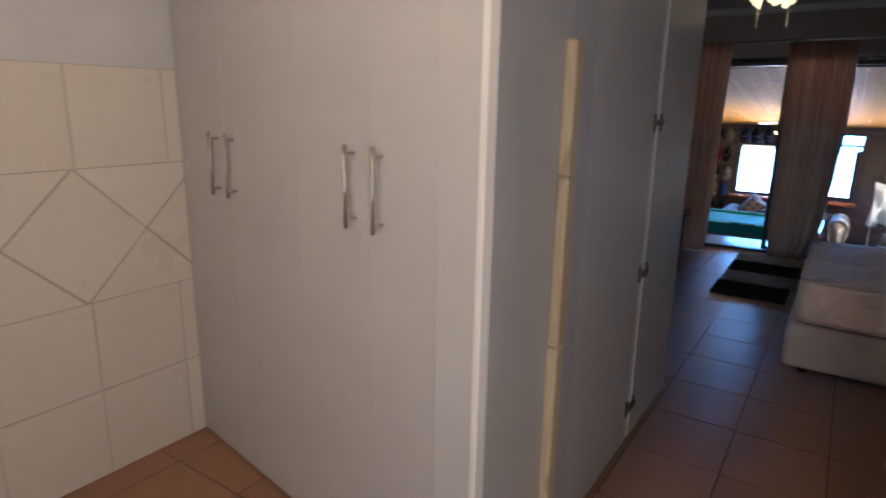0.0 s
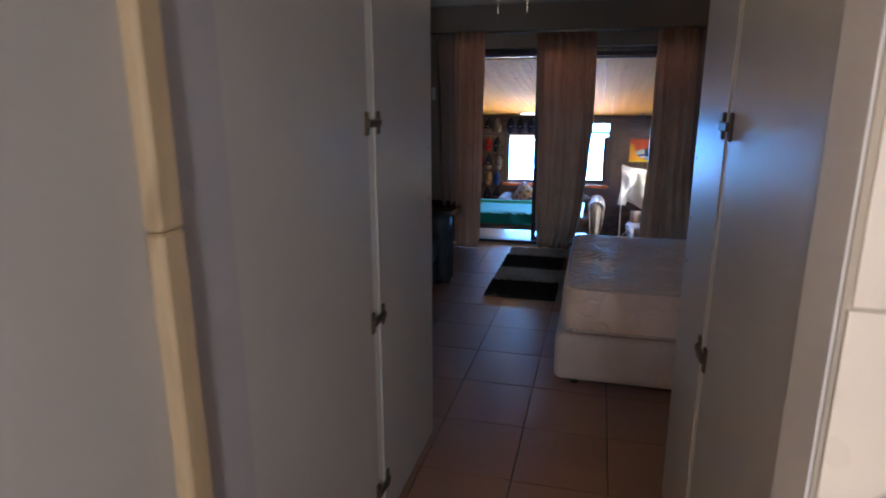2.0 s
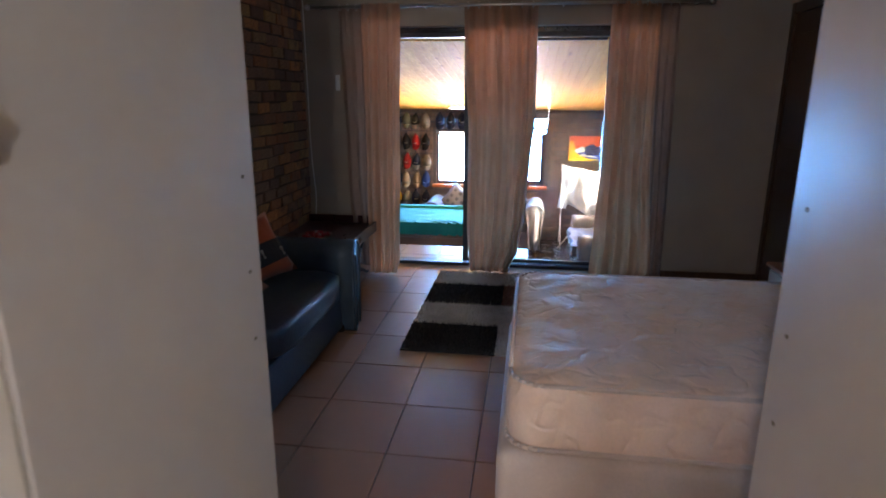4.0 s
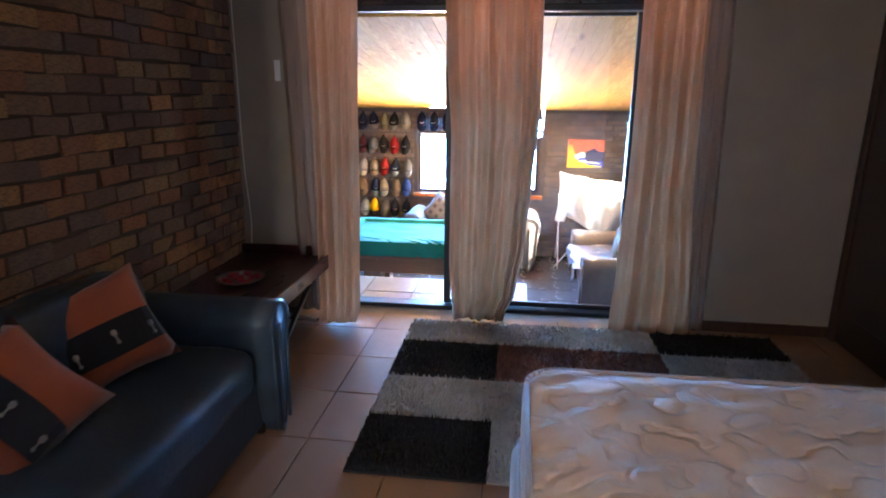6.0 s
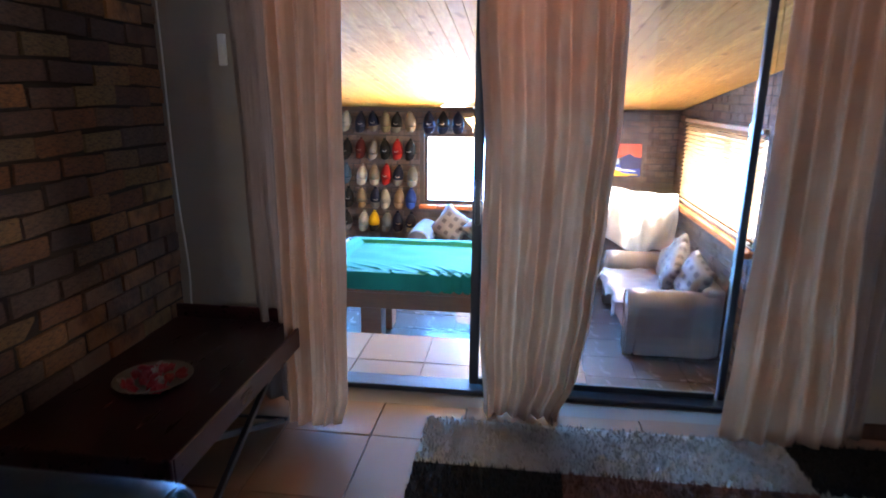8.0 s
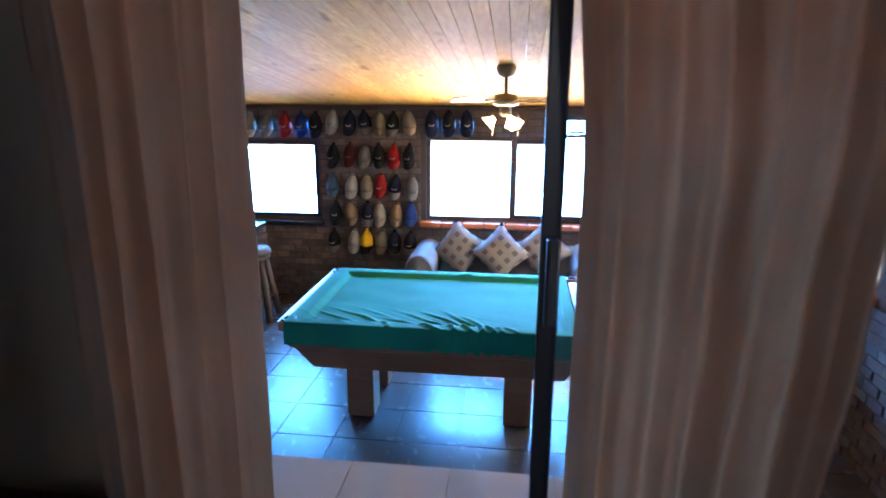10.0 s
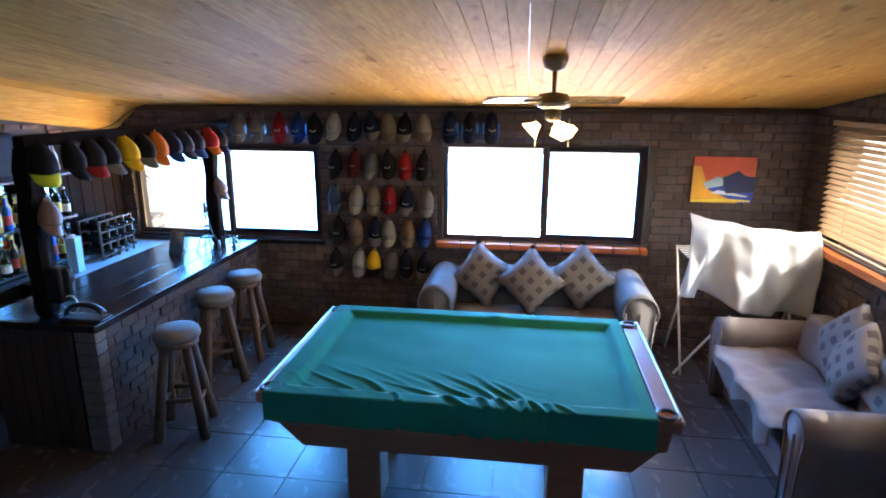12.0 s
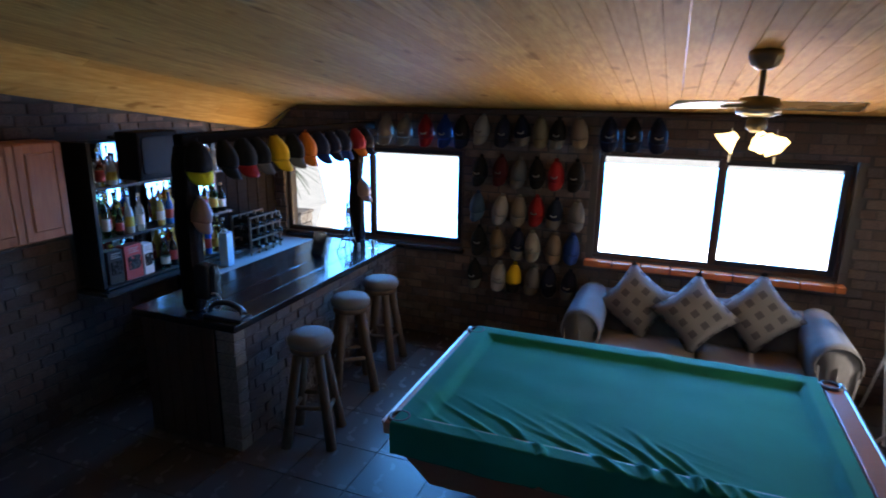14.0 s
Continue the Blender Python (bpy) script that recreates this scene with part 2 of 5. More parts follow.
BASE_FABRIC = cloth_mat("pinkish_base_fabric", (0.56, 0.46, 0.41), (0.62, 0.52, 0.47), 80, 0.14)
ORANGE_CLOTH = cloth_mat("orange_cushion_cloth", (0.46, 0.10, 0.035), None, 150, 0.2)
BLACK_CLOTH = cloth_mat("black_print_cloth", (0.018, 0.016, 0.016), None, 150, 0.3)
FELT = cloth_mat("green_cover_cloth", (0.002, 0.165, 0.108), (0.003, 0.19, 0.125), 260, 0.10, sheen=0.0)
SOFA_GREY = cloth_mat("grey_beige_sofa_cloth", (0.125, 0.115, 0.118), (0.16, 0.15, 0.152), 130, 0.12, sheen=0.0)
# lighter copy of the sofa cloth, with the side window light in its colour
SOFA_LIT = cloth_mat("lit_beige_sofa_cloth", (0.175, 0.15, 0.145), (0.22, 0.19, 0.185), 130, 0.15, sheen=0.0)
SHEET = cloth_mat("white_sheet", (0.78, 0.80, 0.82), None, 200, 0.05, 0.25)
MATT_PLASTIC = plain("matt_black_plastic", (0.010, 0.010, 0.011), 0.8, vary=0.2, relief=0.05, spec=0.15)
PAPER_BLACK = plain("black_plastic", (0.012, 0.012, 0.013), 0.35, vary=0.2, relief=0.05)
WHITE_PLASTIC = plain("white_plastic", (0.72, 0.70, 0.66), 0.4, vary=0.04, relief=0.03)
GLASS = glass_mat("clear_glass")
SHADE_GLASS = glow_mat("lit_frosted_shade", (1.0, 0.74, 0.34), 3.2)
DIM_SHADE = glow_mat("dim_frosted_shade", (1.0, 0.86, 0.6), 0.5)
MIRROR = plain("mirror_silver", (0.85, 0.87, 0.88), 0.05, 1.0, vary=0.02, relief=0.0, gloss_vary=0.02)

# ---- mesh helpers ----
ORIGIN = Matrix.Identity(4)  # of the space that is being built
GAMES = Matrix.Translation((0, -0.15, 0))


def part(name, bm, material, parent=None, label="", smooth=False, kind=""):
    me = bpy.data.meshes.new(name)
    bmesh.ops.recalc_face_normals(bm, faces=bm.faces[:])
    bm.to_mesh(me)
    bm.free()
    for m in material if isinstance(material, (list, tuple)) else [material]:
        me.materials.append(m)
    if smooth:
        me.polygons.foreach_set("use_smooth", [True] * len(me.polygons))
    ob = new(name, me)
    if parent:
        ob.parent = parent
    else:
        ob.matrix_world = ORIGIN
    return tagged(ob, label, kind=kind)


def thing(name, m, label, category, group="", kind=""):
    ob = new(name)
    ob.empty_display_size = 0.1
    ob.matrix_world = ORIGIN @ m
    return tagged(ob, label, category, group, kind)


def box(x0, x1, y0, y1, z0, z1, bevel=0.0, seg=1, bm=None):
    b = bmesh.new()
    r = bmesh.ops.create_cube(b, size=1.0)
    for v in r["verts"]:
        v.co = Vector(((x0 + x1) / 2 + v.co.x * (x1 - x0), (y0 + y1) / 2 + v.co.y * (y1 - y0), (z0 + z1) / 2 + v.co.z * (z1 - z0)))
    if bevel:
        bmesh.ops.bevel(b, geom=b.edges[:], offset=bevel, segments=seg, profile=0.6, affect="EDGES", clamp_overlap=True)
    return merge(bm, b)


def merge(bm, other):
    if bm is None:
        return other
    me = bpy.data.meshes.new("tmp")
    other.to_mesh(me)
    bm.from_mesh(me)
    bpy.data.meshes.remove(me)
    other.free()
    return bm


def moved(bm, m):
    bmesh.ops.transform(bm, matrix=m, verts=bm.verts[:])
    return bm


def rod(p0, p1, r0, r1=None, seg=12, bm=None):
    b = bmesh.new()
    p0, p1 = Vector(p0), Vector(p1)
    d = p1 - p0
    bmesh.ops.create_cone(b, cap_ends=True, segments=seg, radius1=r0, radius2=r0 if r1 is None else r1, depth=d.length)
    moved(b, Matrix.Translation((p0 + p1) / 2) @ d.to_track_quat("Z", "Y").to_matrix().to_4x4())
    return merge(bm, b)


def lathe(profile, seg=16, bm=None, m=None):
    """A turned body from (radius, height) pairs."""
    b = bmesh.new()
    rings = []
    for r, z in profile:
        rings.append([b.verts.new((max(r, 1e-4) * math.cos(2 * math.pi * k / seg), max(r, 1e-4) * math.sin(2 * math.pi * k / seg), z)) for k in range(seg)])
    for a, c in zip(rings, rings[1:]):
        for k in range(seg):
            b.faces.new((a[k], a[(k + 1) % seg], c[(k + 1) % seg], c[k]))
    b.faces.new(rings[0][::-1])
    b.faces.new(rings[-1])
    if m is not None:
        moved(b, m)
    return merge(bm, b)


def surface(fn, nu, nv, bm=None, close_u=False):
    b = bmesh.new()
    g = [[b.verts.new(fn(i / nu, j / nv)) for j in range(nv + 1)] for i in range(nu if close_u else nu + 1)]
    for i in range(nu):
        for j in range(nv):
            k = (i + 1) % len(g)
            b.faces.new((g[i][j], g[k][j], g[k][j + 1], g[i][j + 1]))
    return merge(bm, b)


def thick(bm, t):
    bmesh.ops.recalc_face_normals(bm, faces=bm.faces[:])
    bmesh.ops.solidify(bm, geom=bm.faces[:], thickness=t)
    return bm


def puffy(w, d, h, nu=14, nv=14, sharp=4.0, crown=0.35, seed=0, dent=0.01):
    """An upholstered block, rounded and slightly uneven, its base at z = 0."""
    b = bmesh.new()
    bmesh.ops.create_cube(b, size=2.0)
    bmesh.ops.subdivide_edges(b, edges=b.edges[:], cuts=9, use_grid_fill=True)
    for v in b.verts:
        x, y, z = v.co
        n = (abs(x) ** sharp + abs(y) ** sharp + abs(z) ** sharp) ** (1 / sharp)
        x, y, z = x / n, y / n, z / n
        if z > 0:
            z *= 1 + crown * (1 - x * x) * (1 - y * y)
        w_ = dent * noise.noise(Vector((x * 2.1 + seed, y * 2.1, z * 2.1)))
        v.co = (x * w / 2 + w_, y * d / 2 + w_, (z + 1) * h / 2 + w_)
    return b


def pillow(s, t, seed=0):
    """A square scatter cushion in the xz plane, its front towards -y, centred."""
    b = bmesh.new()
    n = 12
    for side in (-1, 1):
        def fn(u, v):
            x, z = 2 * u - 1, 2 * v - 1
            k = max(0.0, (1 - abs(x) ** 2.6) * (1 - abs(z) ** 2.6)) ** 0.5
            pin = 1 - 0.13 * (1 - abs(x) ** 2) * abs(z) ** 2 - 0.13 * (1 - abs(z) ** 2) * abs(x) ** 2
            w = 0.012 * noise.noise(Vector((x * 2 + seed, z * 2, side)))
            return Vector((x * s / 2 * pin, side * (k * t / 2 + w * k), z * s / 2 * pin))
        surface(fn, n, n, b)
    bmesh.ops.remove_doubles(b, verts=b.verts[:], dist=1e-4)
    return b


UNIT = {}


def unit_piece(kind, material, bevel):
    """The shared mesh of a tile or brick: 1 x 1 x 1, its edges rounded for the size given."""
    key = (kind, material.name)
    if key not in UNIT:
        b = bmesh.new()
        bmesh.ops.create_cube(b, size=1.0)
        top = [e for e in b.edges if all(v.co.z > 0 for v in e.verts)]
        bmesh.ops.bevel(b, geom=top, offset=bevel, segments=1, affect="EDGES")
        me = bpy.data.meshes.new(kind)
        b.to_mesh(me)
        b.free()
        me.materials.append(material)
        UNIT[key] = me
    return UNIT[key]


def pieces(kind, material, parent, mats, bevel=0.03, limit=300, rest_name="bricks"):
    """Alike pieces as objects on one mesh; past the limit they are joined."""
    me = unit_piece(kind, material, bevel)
    for m in mats[:limit]:
        o = new(kind, me)
        o.parent = parent
        o.matrix_world = parent.matrix_world @ m
    if len(mats) > limit:
        n = len(me.vertices)
        co = np.empty(n * 3)
        me.vertices.foreach_get("co", co)
        co = np.c_[co.reshape(-1, 3), np.ones(n)]
        fs = [tuple(p.vertices) for p in me.polygons]
        vs, faces = [], []
        for k, m in enumerate(mats[limit:]):
            vs.append((co @ np.array(m).T)[:, :3])
            faces += [tuple(i + k * n for i in f) for f in fs]
        rest = bpy.data.meshes.new(rest_name)
        rest.from_pydata(np.concatenate(vs).tolist(), [], faces)
        rest.materials.append(material)
        tagged(new(rest_name, rest), kind="stuff").parent = parent


def plate(o, u, v, n, a0, a1, b0, b1, depth):
    """The matrix of a piece that covers a0..a1 along u and b0..b1 along v of a plane at o, standing out along n by depth."""
    c = o + u * (a0 + a1) / 2 + v * (b0 + b1) / 2 + n * depth / 2
    m = Matrix((u * (a1 - a0), v * (b1 - b0), n * depth)).transposed().to_4x4()
    return Matrix.Translation(c) @ m


def cut(a0, a1, b0, b1, holes):
    """The rectangle less the holes, as rectangles; slivers are left out."""
    out = [(a0, a1, b0, b1)]
    for h0, h1, k0, k1 in holes:
        nxt = []
        for p0, p1, q0, q1 in out:
            if p1 <= h0 or p0 >= h1 or q1 <= k0 or q0 >= k1:
                nxt.append((p0, p1, q0, q1))
                continue
            if p0 < h0:
                nxt.append((p0, h0, q0, q1))
            if p1 > h1:
                nxt.append((h1, p1, q0, q1))
            c0, c1 = max(p0, h0), min(p1, h1)
            if q0 < k0:
                nxt.append((c0, c1, q0, k0))
            if q1 > k1:
                nxt.append((c0, c1, k1, q1))
        out = nxt
    return [r for r in out if r[1] - r[0] > 0.025 and r[3] - r[2] > 0.02]


def brickwork(parent, material, o, u, v, n, length, height, holes=(), top=None, depth=0.014, limit=300, near=None, seed=1, course=0.086, L=0.232):
    """Running-bond bricks on a plane; top(a) gives the wall's height at a."""
    rnd = random.Random(seed)
    o, u, v, n = (Vector(k) for k in (o, u, v, n))
    mats = []
    joint = 0.011
    row = 0
    while row * course < height:
        b0, b1 = row * course + joint / 2, min((row + 1) * course - joint / 2, height)
        a = -L * (0.5 if row % 2 else 0.0) - rnd.random() * 0.02
        while a < length:
            a0, a1 = max(a, 0) + joint / 2, min(a + L, length) - joint / 2
            a += L
            lim = b1 if top is None else min(b1, top((a0 + a1) / 2) - 0.01)
            if a1 - a0 < 0.03 or lim - b0 < 0.02:
                continue
            for p in cut(a0, a1, b0, lim, holes):
                j, k0, k1 = rnd.uniform(-0.009, 0.009), rnd.uniform(-0.004, 0.007), rnd.uniform(-0.007, 0.004)
                mats.append((p, plate(o, u, v, n, p[0] + k0, p[1] + k1, p[2] + j * 0.4 + rnd.uniform(-0.003, 0.004), p[3] + j * 0.4 + rnd.uniform(-0.004, 0.002), depth + rnd.uniform(-0.005, 0.005)) @ Matrix.Rotation(rnd.uniform(-0.02, 0.02), 4, "X") @ Matrix.Rotation(rnd.uniform(-0.006, 0.006), 4, "Z")))
        row += 1
    if near:
        mats.sort(key=lambda pm: (abs((pm[0][0] + pm[0][1]) / 2 - near[0]) + abs((pm[0][2] + pm[0][3]) / 2 - near[1])))
    pieces("brick", material, parent, [m for _, m in mats], 0.022, limit, "bricks")


def tiling(parent, material, o, u, v, n, a_range, b_range, a_at, b_at, pitch_a, pitch_b, joint=0.006, depth=0.008, limit=300, holes=()):
    o, u, v, n = (Vector(k) for k in (o, u, v, n))
    rnd = random.Random(7)
    mats = []
    a = a_at + math.floor((a_range[0] - a_at) / pitch_a) * pitch_a
    while a < a_range[1]:
        b = b_at + math.floor((b_range[0] - b_at) / pitch_b) * pitch_b
        while b < b_range[1]:
            r = (max(a, a_range[0]) + joint / 2, min(a + pitch_a, a_range[1]) - joint / 2, max(b, b_range[0]) + joint / 2, min(b + pitch_b, b_range[1]) - joint / 2)
            b += pitch_b
            if r[1] - r[0] < 0.03 or r[3] - r[2] < 0.03:
                continue
            for p in cut(*r, holes):
                mats.append(plate(o, u, v, n, *p, depth + rnd.uniform(-0.0008, 0.0008)))
        a += pitch_a
    pieces("tile", material, parent, mats, 0.008, limit, "tiles")


# ---- structure ----
FLOOR = -1.026  # the sunken room
BACK, LEFT, RIGHT, START = 14.28, -3.24, 3.36, 9.05  # in the games room's own frame
RISE = 0.13


def roof(y):
    return 1.21 + RISE * (BACK - y)


def slab(name, material, label, boxes, bevel=0.0):
    bm = None
    for b in boxes:
        bm = box(*b, bevel=bevel, bm=bm)
    return tagged(part(name, bm, material, label=label), category=name.split("_")[0], kind="structure")


def wall_x(name, material, label, x0, x1, y0, y1, z0, z1, holes=()):
    """A wall that runs along y, with holes (y0, y1, z0, z1)."""
    return slab(name, material, label, [(x0, x1, a, b, c, d) for a, b, c, d in cut(y0, y1, z0, z1, holes)])


def wall_y(name, material, label, y0, y1, x0, x1, z0, z1, holes=()):
    return slab(name, material, label, [(a, b, y0, y1, c, d) for a, b, c, d in cut(x0, x1, z0, z1, holes)])


floor = slab("floor", GROUT, "brown tiled floor of bedroom and passage with dark grout", [(-0.83, 3.83, 0.6, 8.9, -0.16, -0.008)])
landing = slab("floor_landing", GROUT_PALE, "tiled landing outside the sliding door above the sunken room", [(-0.5, 1.76, 8.9, 9.44, FLOOR - 0.1, -0.008)])
wall_brick = wall_x("wall_west", MORTAR_WARM, "face-brick wall of the bedroom, warm brown bricks", -0.33, -0.13, 4.93, 8.64, 0, 2.45)
wall_y("wall_north", GREY_WALL, "taupe painted wall around the sliding door", 8.64, 8.9, -0.33, 3.83, FLOOR - 0.1, 2.45, [(0.30, 2.78, 0.0, 1.98)])
wall_y("wall_games_south", GREY_WALL, "plain wall closing the games room beside the door", 8.7, 8.9, LEFT - 0.2, -0.33, FLOOR - 0.1, 2.45)
wall_x("wall_east", GREY_WALL, "taupe painted side wall of the bedroom", 3.63, 3.83, 4.5, 8.64, 0, 2.45)
wall_y("wall_south_east", GREY_WALL, "plain bedroom wall beside the cupboards", 4.5, 4.7, 2.75, 3.63, 0, 2.45)
wall_bath_west = wall_x("wall_bath_west", WHITE_WALL, "white painted wall with cream tiles up to shoulder height", -0.67, -0.47, 0.8, 3.9, 0, 2.45)
wall_y("wall_south_west", GREY_WALL, "plain bedroom wall behind the wardrobe", 4.73, 4.93, -0.33, 0.56, 0, 2.45)
wall_bath_east = wall_y("wall_bath_east", WHITE_WALL, "white wall end faced with cream tiles beside the passage", 3.13, 3.22, 2.05, 2.8, 0, 2.45)
wall_x("wall_bath_far", WHITE_WALL, "plain white side wall of the dressing area", 2.6, 2.8, 0.8, 3.13, 0, 2.45)
wall_y("wall_bath_south", WHITE_WALL, "plain white wall with a small window", 0.6, 0.8, -0.83, 2.8, 0, 2.45, [(2.08, 2.43, 0.88, 1.56)])
wall_stub = slab("wall_stub", BOARD_GREY, "narrow grey wall end between cupboards and passage", [(1.02, 1.172, 2.94, 3.285, 0, 2.45), (1.02, 1.172, 3.285, 3.346, 0, 2.45)])
ORIGIN = GAMES
pool_floor = slab("floor_pool_room", GROUT_GREY, "glossy beige tiled floor of the sunken games room, its colour darkened for the dim light", [(LEFT, RIGHT, START, BACK, FLOOR - 0.2, FLOOR - 0.008)])
wall_windows = wall_y("wall_windows", MORTAR_GREY, "dark face-brick wall with two wide windows and rows of caps", BACK, BACK + 0.2, LEFT - 0.2, RIGHT + 0.2, FLOOR - 0.1, 1.4, [(0.12, 2.0, -0.06, 0.88), (-3.1, -1.1, -0.10, 0.845)])
wall_bar = wall_x("wall_bar", MORTAR_GREY, "dark face-brick wall behind the bar", LEFT - 0.2, LEFT, START, BACK, FLOOR - 0.1, 2.2)
wall_side = wall_x("wall_side", MORTAR_GREY, "face-brick side wall with a blind-covered window", RIGHT, RIGHT + 0.2, START, BACK, FLOOR - 0.1, 2.2, [(11.5, 13.85, 0.13, 1.08)])
ORIGIN = Matrix.Identity(4)
slab("ceiling", CEIL_WHITE, "plain painted bedroom ceiling", [(-0.83, 3.83, 0.6, 8.9, 2.45, 2.6)])
slab("trim_cornice", CEIL_WHITE, "painted cornice along the bedroom ceiling", [(-0.13, 3.63, 8.58, 8.638, 2.38, 2.448)], 0.012)
slab("trim_corner_strip", RAW_WOOD, "raw pine strip up the wall end", [(1.172, 1.206, 3.288, 3.345, a, b) for a, b in ((0.0, 0.79), (0.7915, 1.29), (1.2915, 1.65))], 0.006)
slab("trim_grout_bed", GROUT_TAN, "tan grout behind the wall tiles", [(-0.47, -0.4665, 0.8, 3.23, 0, 1.593), (2.053, 2.6, 3.1265, 3.13, 0, 1.67)])
slab("baseboard", BROWN_DOOR, "low brown skirting under the taupe wall", [(2.42, 3.63, 8.626, 8.639, 0.0, 0.07)], 0.003)


def board_ceiling():
    """Pine boards along the slope; the strip over the bar folds down to its wall."""
    rnd = random.Random(4)
    vs, fs = [], []

    def board(xa, xb, ya, yb, za, zb):
        g, k = 0.0013, len(vs)
        for y, s in ((ya, 1), (yb, -1)):
            zl, zr = za + roof(y), zb + roof(y)
            y += s * 0.001
            for x, z in ((xa + g, zl + 0.0006), (xa + g + 0.0005, zl), (xb - g - 0.0005, zr), (xb - g, zr + 0.0006), (xb - g, zr + 0.02), (xa + g, zl + 0.02)):
                vs.append((x, y, z))
        fs.extend([tuple(range(k, k + 6))[::-1], tuple(range(k + 6, k + 12))] + [(k + i, k + (i + 1) % 6, k + 6 + (i + 1) % 6, k + 6 + i) for i in range(6)])

    x, w = RIGHT, 0.088
    while x > LEFT + 0.01:
        xa = max(x - w, LEFT)
        drop = [-0.27 * max(0.0, (-2.93 - q) / 0.31) for q in (xa, x)]
        y = START
        while y < BACK:
            ye = min(BACK, y + rnd.uniform(1.2, 3.4))
            if BACK - ye < 0.5:
                ye = BACK
            board(xa, x, y, ye, *drop)
            y = ye
        x = xa
    me = bpy.data.meshes.new("ceiling_boards")
    me.from_pydata(vs, [], fs)
    me.materials.append(PINE)
    ob = tagged(new("ceiling_boards", me), "sloping ceiling of knotty varnished pine boards", "ceiling", kind="structure")
    ob.matrix_world = ORIGIN


ORIGIN = GAMES
board_ceiling()
b = surface(lambda u, v: Vector((LEFT - 0.2 + u * 7.0, 8.9 + v * 5.40, roof(8.9 + v * 5.40) + 0.03)), 1, 1)
r = bmesh.ops.extrude_face_region(b, geom=b.faces[:])
for q in r["geom"]:
    if isinstance(q, bmesh.types.BMVert):
        q.co.z += 0.12
tagged(part("ceiling_backing", b, DARK_WOOD, label="roof panel above the pine boards"), category="ceiling", kind="structure")
# dark brown instead of pine: the shade along the ceiling edge is in its colour
slab("trim_ceiling_strip", BROWN_DOOR, "thin timber strip coloured dark for the shade where the pine ceiling meets the brick", [(-2.9, RIGHT, BACK - 0.04, BACK - 0.015, 1.165, 1.205)], 0.005)


# outside: ground sheet and the pale distance
tagged(part("ground", box(-400, 400, BACK + 0.2, 400, FLOOR - 0.5, FLOOR - 0.3), plain("pale_paving", (0.80, 0.78, 0.74), 0.95)), "pale sunlit paving outside the windows", "ground", kind="structure")


def window(name, label, x0, x1, z0, z1, mull, y):
    w = thing(name, pose(0, y, 0), label, "window", kind="structure")
    f = 0.032
    for nm, bb in (("window_frame", (x0, x1, 0.03, 0.09, z1 - f, z1)), ("window_frame", (x0, x1, 0.03, 0.09, z0, z0 + f)), ("window_frame", (x0, x0 + f, 0.03, 0.09, z0 + f, z1 - f)),
                   ("window_frame", (x1 - f, x1, 0.03, 0.09, z0 + f, z1 - f)), ("mullion", (mull - 0.022, mull + 0.022, 0.025, 0.09, z0 + f, z1 - f))):
        part(nm, box(*bb, bevel=0.006), BROWN_DOOR, w)
    for a, c, k in ((x0 + f, mull - 0.022, 0.014), (mull + 0.022, x1 - f, 0.045)):
        for bb in ((a, c, 0.035, 0.07, z0 + f, z0 + f + k), (a, c, 0.035, 0.07, z1 - f - k, z1 - f), (a, a + 0.014, 0.035, 0.07, z0 + f + k, z1 - f - k), (c - k, c, 0.035, 0.07, z0 + f + k, z1 - f - k)):
            part("sash_bar", box(*bb, bevel=0.004), ALU, w)
        g = part("pane", box(a + 0.008, c - 0.008, 0.05, 0.054, z0 + f + 0.008, z1 - f - 0.008), GLASS, w, "clear glass pane")
        g.visible_shadow = False
    return w


w1 = window("window_1", "wide two-pane window in a dark frame with orange sill", 0.12, 2.0, -0.06, 0.88, 1.09, BACK)
ORANGE_TILE = tile_mat("orange_sill_tile", (0.50, 0.13, 0.035), (0.58, 0.17, 0.05), 0.16)
x = 0.06
while x < 2.02:
    part("window_sill", box(x, min(x + 0.235, 2.05), -0.09, 0.05, -0.125, -0.068, bevel=0.012, seg=2), ORANGE_TILE, w1, "orange-glazed sill tile")
    x += 0.24
w2 = window("window_2", "wide two-pane window in a dark frame behind the bar", -3.1, -1.1, -0.10, 0.845, -2.08, BACK)
part("window_sill", box(-3.1, -1.08, -0.06, 0.05, -0.15, -0.106, bevel=0.01), DARK_WOOD, w2, "dark varnished sill")
w3 = thing("window_3", pose(RIGHT, 0, 0), "side window half covered by a pale slatted blind", "window", kind="structure")
for bb in ((0.04, 0.1, 11.5, 13.85, 1.03, 1.08), (0.04, 0.1, 11.5, 13.85, 0.13, 0.18), (0.04, 0.1, 11.5, 11.55, 0.18, 1.03), (0.04, 0.1, 13.8, 13.85, 0.18, 1.03), (0.04, 0.1, 12.62, 12.68, 0.18, 1.03)):
    part("window_frame", box(*bb, bevel=0.006), DARK_WOOD, w3)
g = part("pane", box(0.06, 0.064, 11.55, 13.8, 0.18, 1.03), GLASS, w3)
g.visible_shadow = False
part("window_sill", box(-0.08, 0.05, 11.45, 13.9, 0.06, 0.12, bevel=0.01), ORANGE_TILE, w3, "orange sill")
blind = thing("slatted_blind", pose(RIGHT, 0, 0), "pale venetian blind with tilted slats, lowered over the side window", "blind")
BLIND = wood_mat("pale_wood_blind", (0.36, 0.25, 0.15), (0.50, 0.38, 0.25), 0.45, (9, 1, 9), knots=False)
part("headrail", box(-0.05, -0.005, 11.48, 13.87, 1.09, 1.13, bevel=0.005), BLIND, blind)
slat = None
z = 1.07
